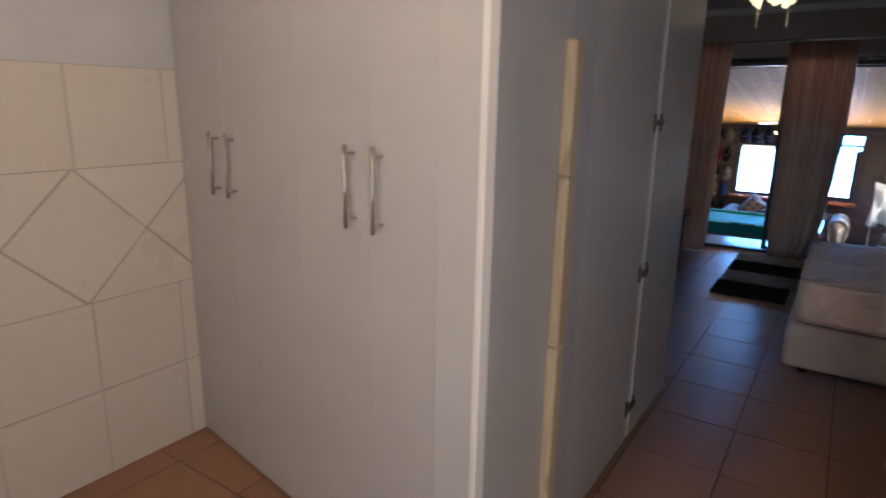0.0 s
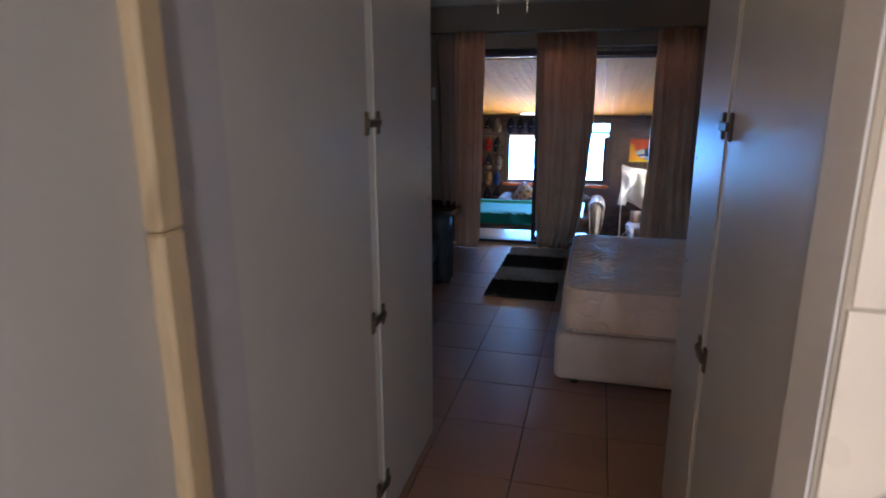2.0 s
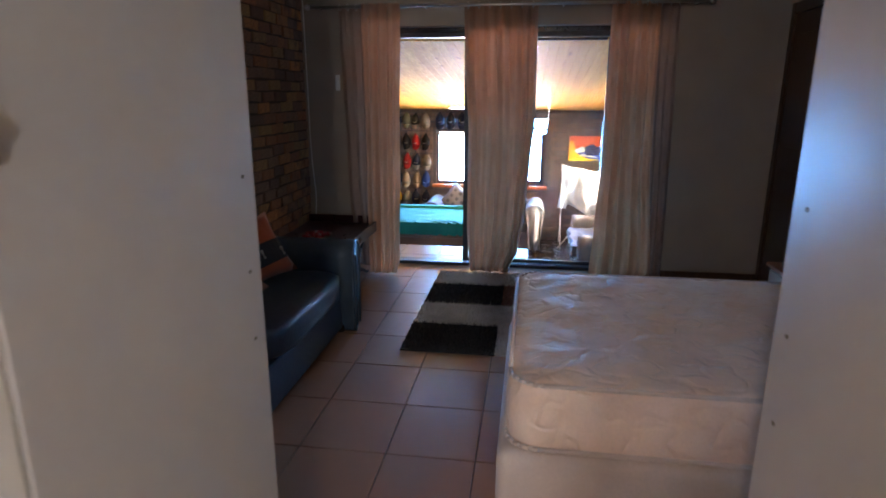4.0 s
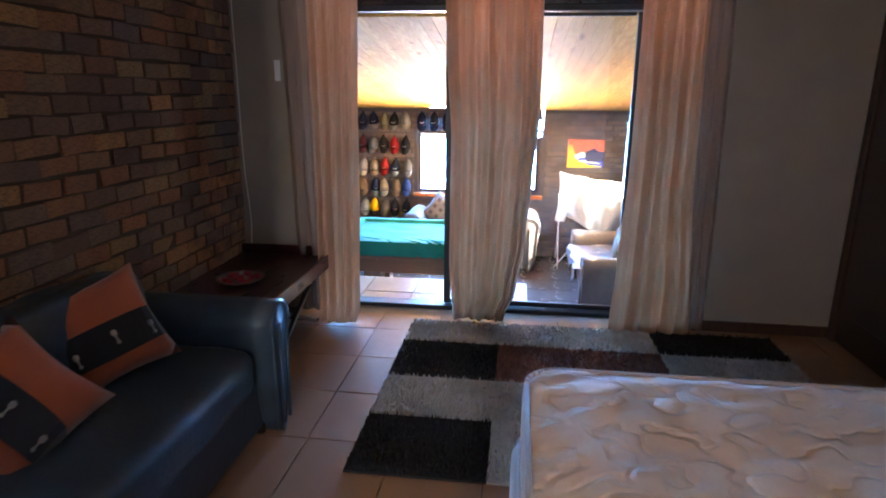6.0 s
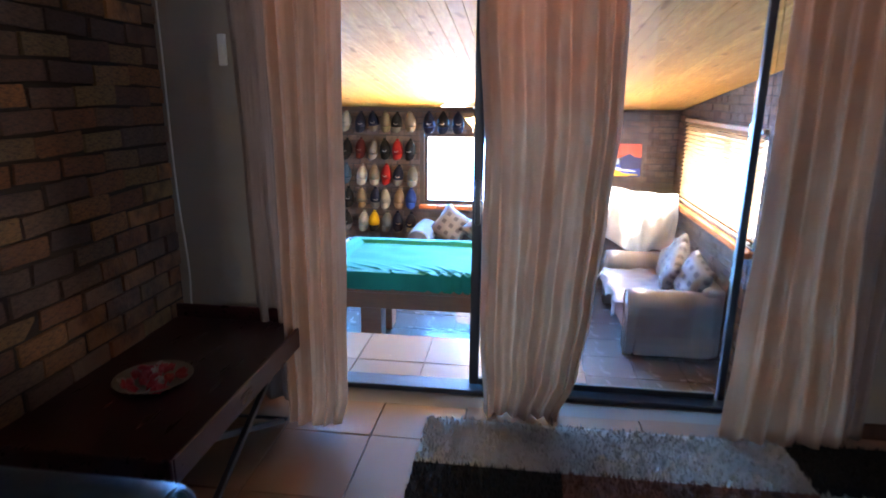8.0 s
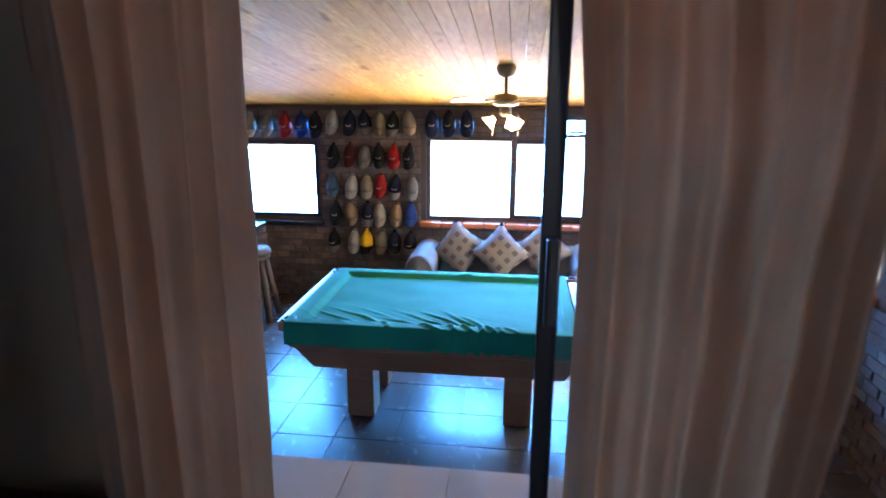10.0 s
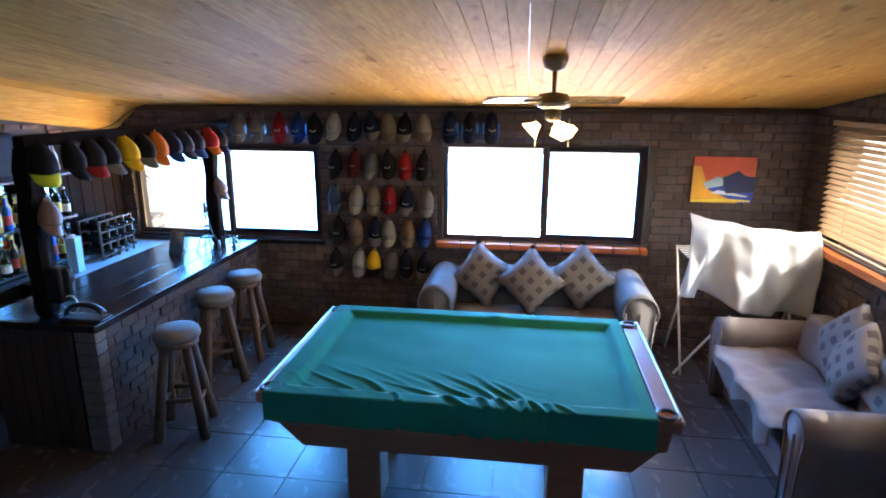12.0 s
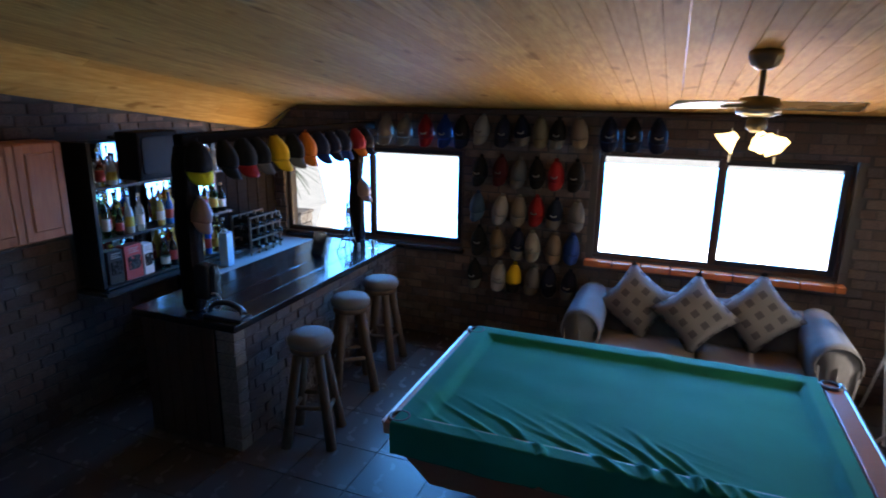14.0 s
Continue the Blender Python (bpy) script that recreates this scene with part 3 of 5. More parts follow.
while z > 0.20:
    s = moved(box(-0.025, 0.025, 11.5, 13.85, -0.0014, 0.0014), Matrix.Translation((-0.028, 0, z)) @ Matrix.Rotation(radians(-36), 4, "Y"))
    part("slat", s, BLIND, blind)
    z -= 0.046
part("bottom_rail", box(-0.045, -0.012, 11.5, 13.85, 0.165, 0.185, bevel=0.004), BLIND, blind)
for y in (11.9, 12.7, 13.5):
    part("cord", rod((-0.028, y, 0.17), (-0.028, y, 1.1), 0.002, seg=6), BLIND, blind)

# sliding door
ORIGIN = Matrix.Identity(4)
door = thing("door_1", pose(0, 8.82, 0), "dark aluminium sliding glass door standing half open", "door", kind="structure")
for bb in ((0.30, 0.345, -0.06, 0.06, 0, 1.98), (2.74, 2.78, -0.06, 0.06, 0, 1.98), (0.345, 2.74, -0.06, 0.06, 1.905, 1.98), (0.345, 2.74, -0.06, 0.06, 0.0, 0.028)):
    part("door_frame", box(*bb, bevel=0.005), ALU, door)


def slider(x0, x1, y, handle):
    bars = None
    stiles = [(x1 - 0.032, x1, -0.016, 0.016, 0.03, 1.9)] + ([(x0, x0 + 0.045, -0.016, 0.016, 0.03, 1.9)] if handle else [])
    for bb in stiles:
        bars = box(*bb, bevel=0.004, bm=bars)
    for bb in ((x0 + 0.045, x1 - 0.045, -0.016, 0.016, 0.03, 0.062), (x0 + 0.045, x1 - 0.045, -0.016, 0.016, 1.88, 1.9)):
        bars = box(*bb, bevel=0.004, bm=bars)
    p = part("sliding_panel", moved(bars, Matrix.Translation((0, y, 0))), ALU, door)
    g = part("glass_pane", box(x0 + 0.04, x1 - 0.04, y - 0.003, y + 0.003, 0.06, 1.885), GLASS, p, "clear glass")
    g.visible_shadow = False
    if handle:
        part("door_handle", box(x0 + 0.012, x0 + 0.04, y - 0.05, y - 0.016, 0.82, 1.02, bevel=0.008, seg=2), PAPER_BLACK, p, "black pull handle")


slider(1.185, 2.36, 0.02, True)
slider(2.33, 2.74, -0.02, False)

# ---- dressing area and passage ----
wardrobe = thing("wardrobe", pose(-0.437, 3.218, 0, 0, 0, -9.97), "cream built-in wardrobe with four tall doors and steel handles", "wardrobe")
part("body", box(-0.02, 1.55, 0.022, 0.36, 0, 2.44), BOARD_GREY, wardrobe)
seams = (-0.022, 0.365, 0.83, 1.19, 1.588)
for k in range(4):
    d = part("door", box(seams[k] + 0.0008, seams[k + 1] - 0.0008, 0.0, 0.02, 0.012, 2.43), BOARD_WHITE, wardrobe)
    hx = seams[k + 1] - 0.06 if k % 2 == 0 else seams[k] + 0.06
    h = rod((hx, -0.035, 1.13), (hx, -0.035, 1.365), 0.006)
    rod((hx, -0.035, 1.155), (hx, 0.0, 1.155), 0.005, bm=h)
    rod((hx, -0.035, 1.34), (hx, 0.0, 1.34), 0.005, bm=h)
    part("handle", h, STEEL, d, "brushed steel bar handle", True)
part("end_strip", box(1.59, 1.61, -0.003, 0.02, 0, 2.44, bevel=0.003), EDGE_WHITE, wardrobe, "cream end moulding")


def passage_cupboard(x, side, panel, a, g0, g1, e, label):
    """side +1: the doors face +x."""
    c = thing("passage_cupboard", pose(x, 0, 0), label, "cupboard", "cupboards along the passage")
    s = side
    f = lambda d0, d1: (min(-s * d0, -s * d1), max(-s * d0, -s * d1))
    part("body", box(*f(0.024, 0.6), panel, e, 0, 2.44), EDGE_WHITE, c, "white carcass")
    part("gap_strip", box(*f(0.003, 0.024), g0 + 0.004, g1 - 0.004, 0.012, 2.43, bevel=0.004), EDGE_WHITE, c, "white strip between the doors")
    part("fixed_panel", box(*f(0.0, 0.022), panel, a, 0.0, 2.44), BOARD_LILAC, c, "pale lilac-white panel")
    for y0, y1 in ((a, g0), (g1, e)):
        d = part("door", box(*f(0.0, 0.02), y0, y1, 0.012, 2.43), BOARD_GREY, c)
        if y0 == g1:
            for z in (1.30, 1.10, 0.95):
                part("screw_cap", rod((0, y1 - 0.05, z), (s * 0.002, y1 - 0.05, z), 0.004, seg=8), BRONZE, d)
    for z in (1.42, 0.80, 0.18):
        h = None
        for y0, y1 in ((g0 - 0.028, g0 - 0.004), (g1 + 0.004, g1 + 0.028)):
            h = box(min(0, s * 0.008), max(0, s * 0.008), y0, y1, z - 0.035, z + 0.035, bevel=0.003, bm=h)
        box(min(s * 0.004, s * 0.016), max(s * 0.004, s * 0.016), g0 - 0.02, g1 + 0.02, z - 0.012, z + 0.012, bevel=0.004, bm=h)
        part("latch", h, BRONZE, c, "old brass double latch")
    return c


passage_cupboard(1.172, 1, 3.348, 3.52, 4.225, 4.285, 4.92, "tall grey cupboard with brass latches, white gap between doors")
passage_cupboard(2.15, -1, 3.222, 3.52, 4.19, 4.25, 4.72, "tall grey cupboard with brass latches beside the tiled wall")


# ---- bedroom ----
def sofa(m, w, d, seat_h, arm_h, back_h, arm_r, material, label, seats, skirt=True):
    """Faces -y in its own frame, its back at y = 0, centred on x."""
    s = thing("sofa", m, label, "sofa")
    part("base", box(-w / 2 + 0.05, w / 2 - 0.05, -d + 0.085, -0.06, 0.03, seat_h - 0.155, bevel=0.02, seg=2), material, s)
    inner = w - 2 * arm_r * 1.7
    for k in range(seats):
        sw = inner / seats
        part("seat_cushion", moved(puffy(sw - 0.012, d - 0.16, 0.17, sharp=7, crown=0.12, seed=k), Matrix.Translation((-inner / 2 + sw * (k + 0.5), -d / 2 - 0.045, seat_h - 0.16))), material, s, smooth=True)
        part("back_cushion", moved(puffy(sw - 0.01, 0.24, back_h - seat_h + 0.05, sharp=5, crown=0.06, seed=k + 5), Matrix.Translation((-inner / 2 + sw * (k + 0.5), -0.24, seat_h - 0.04)) @ Matrix.Rotation(radians(-9), 4, "X")), material, s, smooth=True)
    part("backrest", box(-w / 2 + 0.06, w / 2 - 0.06, -0.2, 0.0, 0.03, back_h - 0.05, bevel=0.06, seg=3), material, s, smooth=True)
    for sx in (-1, 1):
        ax = sx * (w / 2 - arm_r)

        def arm(u, v):
            a = 2 * math.pi * u
            x, z = arm_r * math.cos(a), arm_r * math.sin(a)
            if z < 0:
                z, x = z * (arm_h - arm_r) / arm_r, x * (0.72 + 0.28 * (1 + math.sin(a)) ** 2)
            y = -d + v * (d - 0.06)
            bulge = 1 - 0.05 * (abs(2 * v - 1) ** 8)
            return Vector((ax + x * bulge, y, arm_h - arm_r + z))
        b = surface(arm, 28, 8, close_u=True)
        for y_edge in (min(v.co.y for v in b.verts), max(v.co.y for v in b.verts)):
            ring = [e for e in b.edges if e.is_boundary and abs(e.verts[0].co.y - y_edge) < 1e-4]
            bmesh.ops.contextual_create(b, geom=ring)
        a = part("arm", b, material, s, smooth=True)
        part("piping", surface(lambda u, v: Vector((ax + (arm_r - 0.012) * math.cos(math.pi * (1.25 * u - 0.125)) + 0.008 * math.cos(2 * math.pi * v), -d - 0.004 + 0.008 * math.sin(2 * math.pi * v), arm_h - arm_r + (arm_r - 0.012) * math.sin(math.pi * (1.25 * u - 0.125)))), 20, 6), material, a, smooth=True)
        for k in (-0.78, 0.0, 0.78):
            part("piping", rod((ax + k * arm_r * 0.72, -d - 0.003, 0.045), (ax + k * arm_r, -d - 0.003, arm_h - arm_r), 0.007, seg=8), material, a, smooth=True)
    for sx in (-1, 1):
        for y in (-d + 0.1, -0.1):
            part("foot", rod((sx * (w / 2 - 0.12), y, 0), (sx * (w / 2 - 0.12), y, 0.05), 0.02, 0.025), DARK_WOOD, s)
    return s


sofa(pose(-0.10, 6.08, 0, 0, 0, 90), 2.38, 0.80, 0.42, 0.60, 0.74, 0.10, TEAL_LEATHER, "blue-grey leather couch with scrolled arms against the brick wall", 2)

FIG = plain("silver_print", (0.36, 0.32, 0.28), 0.4, vary=0.1)


def print_cushion(m, size):
    c = thing("scatter_cushion", m, "orange cushion with a black band of pale printed figures", "cushion", "orange cushions on the couch")
    part("cover", pillow(size, 0.17), ORANGE_CLOTH, c, smooth=True)
    s = size

    def band(u, v):
        x, z = 2 * u - 1, (2 * v - 1) * 0.34 - 0.26
        k = max(0.0, (1 - abs(x) ** 2.6) * (1 - abs(z) ** 2.6)) ** 0.5
        pin = 1 - 0.13 * (1 - abs(x) ** 2) * abs(z) ** 2 - 0.13 * (1 - abs(z) ** 2) * abs(x) ** 2
        return Vector((x * s / 2 * pin, -(k * 0.085 + 0.008), z * s / 2 * pin))
    part("black_band", thick(surface(band, 12, 8), 0.003), BLACK_CLOTH, c, "black printed band")
    for k, x in enumerate((-0.13, 0.0, 0.12)):
        z = -0.065 + 0.02 * (k % 2)
        f = lathe([(0.004, -0.035), (0.010, -0.028), (0.004, -0.02), (0.004, 0.0), (0.012, 0.012), (0.012, 0.028), (0.003, 0.034)], 8, m=Matrix.Translation((x, -0.096 + abs(x) * 0.12, z)) @ Matrix.Scale(0.75, 4))
        part("printed_figure", f, FIG, c, "pale printed figure")


for x, y, z, rz, tilt, ry in ((0.25, 6.74, 0.61, 50, -30, -14), (0.27, 6.32, 0.56, 62, -34, 62), (0.18, 5.72, 0.57, 66, -26, 10), (0.18, 5.30, 0.57, 75, -24, 5)):
    print_cushion(pose(x, y, z, tilt, 0, rz) @ pose(0, 0, 0, 0, ry, 0), 0.38)

tray = thing("tray_table", pose(0.19, 8.02, 0), "dark red-brown butler's tray on folding crossed legs", "table")
part("tray", box(-0.32, 0.32, -0.55, 0.55, 0.385, 0.40, bevel=0.003), MAHOGANY, tray)
for bb in ((-0.335, 0.335, -0.565, -0.55, 0.375, 0.46), (-0.335, 0.335, 0.55, 0.565, 0.375, 0.46), (-0.335, -0.32, -0.55, 0.55, 0.375, 0.46), (0.32, 0.335, -0.55, 0.55, 0.375, 0.46)):
    part("tray_rim", box(*bb, bevel=0.004), MAHOGANY, tray)
for x in (-0.24, 0.24):
    for s in (-1, 1):
        part("leg", moved(box(-0.011, 0.011, -0.43, 0.43, -0.011, 0.011, bevel=0.003), Matrix.Translation((x + s * 0.012, 0, 0.195)) @ Matrix.Rotation(s * radians(25), 4, "X")), GUNMETAL, tray, "dark grey metal leg")
for y in (-0.38, 0.38):
    part("stretcher", rod((-0.25, y, 0.025), (0.25, y, 0.025), 0.008), GUNMETAL, tray)
bowl = thing("bowl", pose(0.16, 7.95, 0.401), "shallow pale dish with red sweets on the tray table", "bowl")
part("dish", lathe([(0.05, 0), (0.09, 0.008), (0.13, 0.03), (0.125, 0.032), (0.088, 0.014), (0.0, 0.01)], 24), plain("woven_dish", (0.25, 0.20, 0.16), 0.6), bowl, smooth=True)
RED_BITS = plain("red_wrapper", (0.42, 0.03, 0.035), 0.35, vary=0.3)
rnd = random.Random(3)
for k in range(26):
    a, r = rnd.random() * 6.28, 0.1 * rnd.random() ** 0.5
    part("sweet", moved(puffy(0.035, 0.02, 0.016, seed=k), pose(r * math.cos(a), r * math.sin(a), 0.018 + (0.1 - r) * 0.2, rnd.uniform(-30, 30), 0, rnd.uniform(0, 180))), RED_BITS if k % 6 else FIG, bowl, smooth=True)


def edge_at(points, z):
    """A curtain edge given by (height, x) pairs, eased between them."""
    if z >= points[0][0]:
        return points[0][1]
    for (z0, x0), (z1, x1) in zip(points, points[1:]):
        if z >= z1:
            t = (z0 - z) / (z0 - z1)
            return x0 + (x1 - x0) * t * t * (3 - 2 * t)
    return points[-1][1]


def curtain(label, left, right, y, z0, z1, pleats, material, depth=0.035, seed=0):
    """Soft folds of uneven width that run down between the two edges and spread towards the hem."""
    c = thing("curtain", pose(0, y, 0), label, "curtain", "curtains on the rod")
    rn = random.Random(seed)
    cuts = [0.0]
    for k in range(pleats):
        cuts.append(cuts[-1] + rn.uniform(0.6, 1.4))
    amp = [rn.uniform(0.55, 1.15) for k in range(pleats)]

    def fold(u):
        q = u * cuts[-1]
        k = max(i for i in range(pleats) if cuts[i] <= q + 1e-9)
        f = min(1.0, (q - cuts[k]) / (cuts[k + 1] - cuts[k]))
        return amp[k] * math.sin(math.pi * f) ** 1.5, k

    def fn(u, v):
        z = z0 + (z1 - z0) * v
        t = 1 - v
        xl, xr = edge_at(left, z), edge_at(right, z)
        drift = 0.035 * math.sin(2.6 * t + seed) * t * math.sin(math.pi * u)
        w, k = fold(min(1.0, max(0.0, u + drift)))
        yy = -depth * 1.9 * w * (0.65 + 0.45 * t) + depth * 0.55 * noise.noise(Vector((u * 7 + seed, t * 2.4, 0.3))) + 0.006 * noise.noise(Vector((u * 30, t * 9, seed)))
        hem = -0.012 * max(0.0, 0.06 - v) / 0.06 * (1 - w)
        return Vector((xl + (xr - xl) * u, yy + depth * 0.7, z + hem + 0.004 * math.sin(15 * u + seed) * (v < 0.02)))
    part("drape", thick(surface(fn, pleats * 22, 44), 0.003), material, c, smooth=True)
    for k in range(pleats):
        x = left[0][1] + (right[0][1] - left[0][1]) * (k + 0.5) / pleats
        part("ring", moved(surface(lambda u, v: Vector(((0.022 + 0.003 * math.cos(6.283 * v)) * math.cos(6.283 * u), 0.003 * math.sin(6.283 * v), (0.022 + 0.003 * math.cos(6.283 * v)) * math.sin(6.283 * u))), 14, 6), Matrix.Translation((x, 8.53 - y, 2.11)) @ Matrix.Rotation(radians(80), 4, "Z")), STEEL, c)
    return c


curtain("peach-brown striped curtain drawn aside, falling to the floor", ((2.1, 0.435), (1.0, 0.445), (0.1, 0.445)), ((2.1, 0.735), (1.0, 0.715), (0.12, 0.70), (0.02, 0.67)), 8.41, 0.02, 2.12, 5, CURTAIN, seed=1, depth=0.03)
curtain("dull taupe curtain hanging behind the peach one", ((2.1, 0.20), (1.0, 0.235), (0.1, 0.26)), ((2.1, 0.46), (0.1, 0.48)), 8.585, 0.03, 2.12, 4, CURTAIN_SHEER, depth=0.018, seed=2)
curtain("peach-brown striped curtain hanging in the middle of the doorway", ((2.1, 1.20), (1.7, 1.212), (1.15, 1.245), (0.4, 1.243), (0.02, 1.27)), ((2.1, 1.765), (1.3, 1.772), (0.92, 1.745), (0.52, 1.715), (0.2, 1.672), (0.02, 1.60)), 8.60, 0.015, 2.12, 7, CURTAIN, depth=0.034, seed=3)
curtain("peach-brown striped curtain gathered beside the door glass", ((2.1, 2.30), (1.03, 2.30), (0.4, 2.275), (0.02, 2.255)), ((2.1, 2.65), (1.0, 2.665), (0.05, 2.74)), 8.53, 0.02, 2.12, 5, CURTAIN, depth=0.03, seed=4)
curtain("dull taupe curtain hanging beside the peach one", ((2.1, 2.62), (0.05, 2.68)), ((2.1, 2.80), (0.05, 2.83)), 8.585, 0.03, 2.12, 3, CURTAIN_SHEER, depth=0.018, seed=5)
rail = thing("curtain_rod", pose(0, 8.53, 2.115), "pale metal curtain rod on brackets above the door", "curtain rod")
part("pole", rod((-0.02, 0, 0), (2.98, 0, 0), 0.011), STEEL, rail, smooth=True)
for x in (-0.03, 2.99):
    part("finial", lathe([(0.011, -0.02), (0.02, -0.01), (0.024, 0.005), (0.012, 0.024)], 12, m=Matrix.Translation((x, 0, 0)) @ Matrix.Rotation(radians(90), 4, "Y")), STEEL, rail, smooth=True)
for x in (0.05, 0.9, 1.95, 2.9):
    part("bracket", box(x - 0.008, x + 0.008, 0.0, 0.109, -0.01, 0.01, bevel=0.003), STEEL, rail)
sw = thing("wall_switch", pose(0.162, 8.64, 1.55), "narrow white plastic switch on the taupe wall", "switch")
part("plate", box(-0.018, 0.018, -0.012, 0.0, -0.062, 0.062, bevel=0.004), WHITE_PLASTIC, sw)
part("rocker", box(-0.009, 0.009, -0.017, -0.012, -0.02, 0.02, bevel=0.003), WHITE_PLASTIC, sw)


def cable(name, pts, r, material, label, category="cable"):
    c = bpy.data.curves.new(name, "CURVE")
    c.dimensions, c.bevel_depth, c.bevel_resolution, c.resolution_u = "3D", r, 2, 6
    s = c.splines.new("BEZIER")
    s.bezier_points.add(len(pts) - 1)
    for p, q in zip(s.bezier_points, pts):
        p.co, p.handle_left_type, p.handle_right_type = q, "AUTO", "AUTO"
    c.materials.append(material)
    ob = tagged(new(name, c), label, category)
    ob.matrix_world = ORIGIN
    return ob


cable("cable", [(-0.10, 8.615, 2.4), (-0.095, 8.62, 1.6), (-0.085, 8.61, 0.95), (-0.06, 8.60, 0.6), (-0.07, 8.61, 0.42), (0.0, 8.61, 0.05)], 0.004, WHITE_PLASTIC, "thin pale cable running down the corner beside the brick")

rug = thing("rug", pose(2.115, 7.73, 0), "shaggy patchwork rug in grey, black and rust", "rug")
RUGS = {k: cloth_mat("rug_" + k, c, c2, 120, 0.3, relief=1.0, sheen=0.0) for k, c, c2 in (("grey", (0.46, 0.42, 0.37), (0.54, 0.49, 0.44)), ("black", (0.022, 0.020, 0.020), None), ("rust", (0.20, 0.085, 0.055), (0.24, 0.11, 0.075)), ("dusk", (0.24, 0.20, 0.17), None))}
XS, YS = (-1.085, -0.53, 0.375, 1.085), (-0.81, -0.38, 0.01, 0.47, 0.80)
COL = (("black", "grey", "black", "grey"), ("grey", "grey", "rust", "grey"), ("dusk", "dusk", "grey", "black"))
for i in range(3):
    for j in range(4):
        x0, x1, y0, y1 = XS[i], XS[i + 1], YS[j], YS[j + 1]
        rn = random.Random(i * 7 + j)
        bm = box(x0, x1, y0, y1, 0.0, 0.01)
        vs = []
        part("rug_panel", bm, RUGS[COL[i][j]], rug)
        me = bpy.data.meshes.new("shag")
        n = int((x1 - x0) * (y1 - y0) * 9000)
        v, f = [], []
        for k in range(n):
            px, py, a = rn.uniform(x0, x1), rn.uniform(y0, y1), rn.uniform(0, 6.28)
            h, lean = rn.uniform(0.014, 0.026), rn.uniform(0, 0.016)
            dx, dy = 0.0042 * math.cos(a), 0.0042 * math.sin(a)
            lx, ly = lean * math.cos(a + 1.3), lean * math.sin(a + 1.3)
            q = len(v)
            v += [(px - dx, py - dy, 0.008), (px + dx, py + dy, 0.008), (px + lx, py + ly, 0.008 + h)]
            f.append((q, q + 1, q + 2))
        me.from_pydata(v, [], f)
        me.materials.append(RUGS[COL[i][j]])
        tagged(new("shag", me), kind="stuff").parent = rug

bed = thing("bed", pose(2.66, 6.14, 0), "bare double bed, cream mattress on a matching base", "bed")
part("base", box(-0.99, 0.95, -0.64, 0.62, 0.045, 0.31, bevel=0.055, seg=4), BASE_FABRIC, bed, "pinkish cream upholstered base", True)


def mattress():
    b = bmesh.new()
    bmesh.ops.create_cube(b, size=2.0)
    bmesh.ops.subdivide_edges(b, edges=b.edges[:], cuts=40, use_grid_fill=True)
    for v in b.verts:
        x, y, z = v.co
        n = (abs(x) ** 26 + abs(y) ** 20 + abs(z) ** 5) ** (1 / 20)
        e = max(abs(x), abs(y)) ** 14
        zz = z * (1 - 0.16 * e * abs(z))
        q = 0
        if z > 0.9:
            p = Vector((x * 5.2, y * 3.6, 0))
            q = -0.017 * max(0, 1 - 5 * abs(noise.noise(p + Vector((noise.noise(p * 0.7), noise.noise(p * 0.7 + Vector((9, 2, 1))), 0)) * 1.5)))
        k = 1 - 0.012 * abs(z) ** 4
        px, py, r = x * 0.965, y * 0.645, 0.11
        cx, cy = max(abs(px) - 0.965 + r, 0), max(abs(py) - 0.645 + r, 0)
        if cx > 0 and cy > 0:
            m = max(cx, cy) / math.hypot(cx, cy)
            px, py = math.copysign(0.965 - r + cx * m, px), math.copysign(0.645 - r + cy * m, py)
        v.co = (px * k, py * k, 0.445 + zz * 0.135 + q)
    return b


part("mattress", mattress(), MATTRESS, bed, "cream quilted damask mattress", True)
for z, w in ((0.335, 0.0), (0.558, -0.012)):
    pts = []
    for sx, sy, a0 in ((-1, -1, 180), (1, -1, 270), (1, 1, 0), (-1, 1, 90)):
        for a in range(0, 91, 15):
            pts.append((sx * (0.855 + w) + 0.11 * math.cos(radians(a0 + a)), sy * (0.535 + w) + 0.11 * math.sin(radians(a0 + a))))
    p = None
    for a, c in zip(pts, pts[1:] + pts[:1]):
        p = rod((*a, z), (*c, z), 0.008, seg=8, bm=p)
    part("piping", p, BASE_FABRIC, bed, smooth=True)
for x in (-0.88, 0.85):
    for y in (-0.54, 0.52):
        part("foot", rod((x, y, 0.0), (x, y, 0.05), 0.022, 0.028), PAPER_BLACK, bed, "black castor foot")

side = thing("bedside_cabinet", pose(3.44, 7.24, -0.035), "cream bedside cabinet with a wood top and knobbed drawer", "cabinet")
CREAM = plain("cream_enamel", (0.55, 0.45, 0.33), 0.4, vary=0.06)
part("body", box(-0.23, 0.185, -0.2, 0.2, 0.035, 0.50), CREAM, side)
part("top", box(-0.255, 0.187, -0.215, 0.215, 0.50, 0.525, bevel=0.005), ORANGE_PINE, side, "brown wooden top")
for z0, z1 in ((0.36, 0.485), (0.21, 0.345), (0.06, 0.195)):
    d = part("drawer", box(-0.246, -0.23, -0.18, 0.18, z0, z1, bevel=0.004), CREAM, side)
    for y in (-0.05, 0.05):
        part("knob", lathe([(0.006, 0), (0.006, 0.012), (0.013, 0.018), (0.008, 0.028)], 10, m=Matrix.Translation((-0.246, y, (z0 + z1) / 2)) @ Matrix.Rotation(radians(-90), 4, "Y")), BRONZE, d, "brass knob", True)

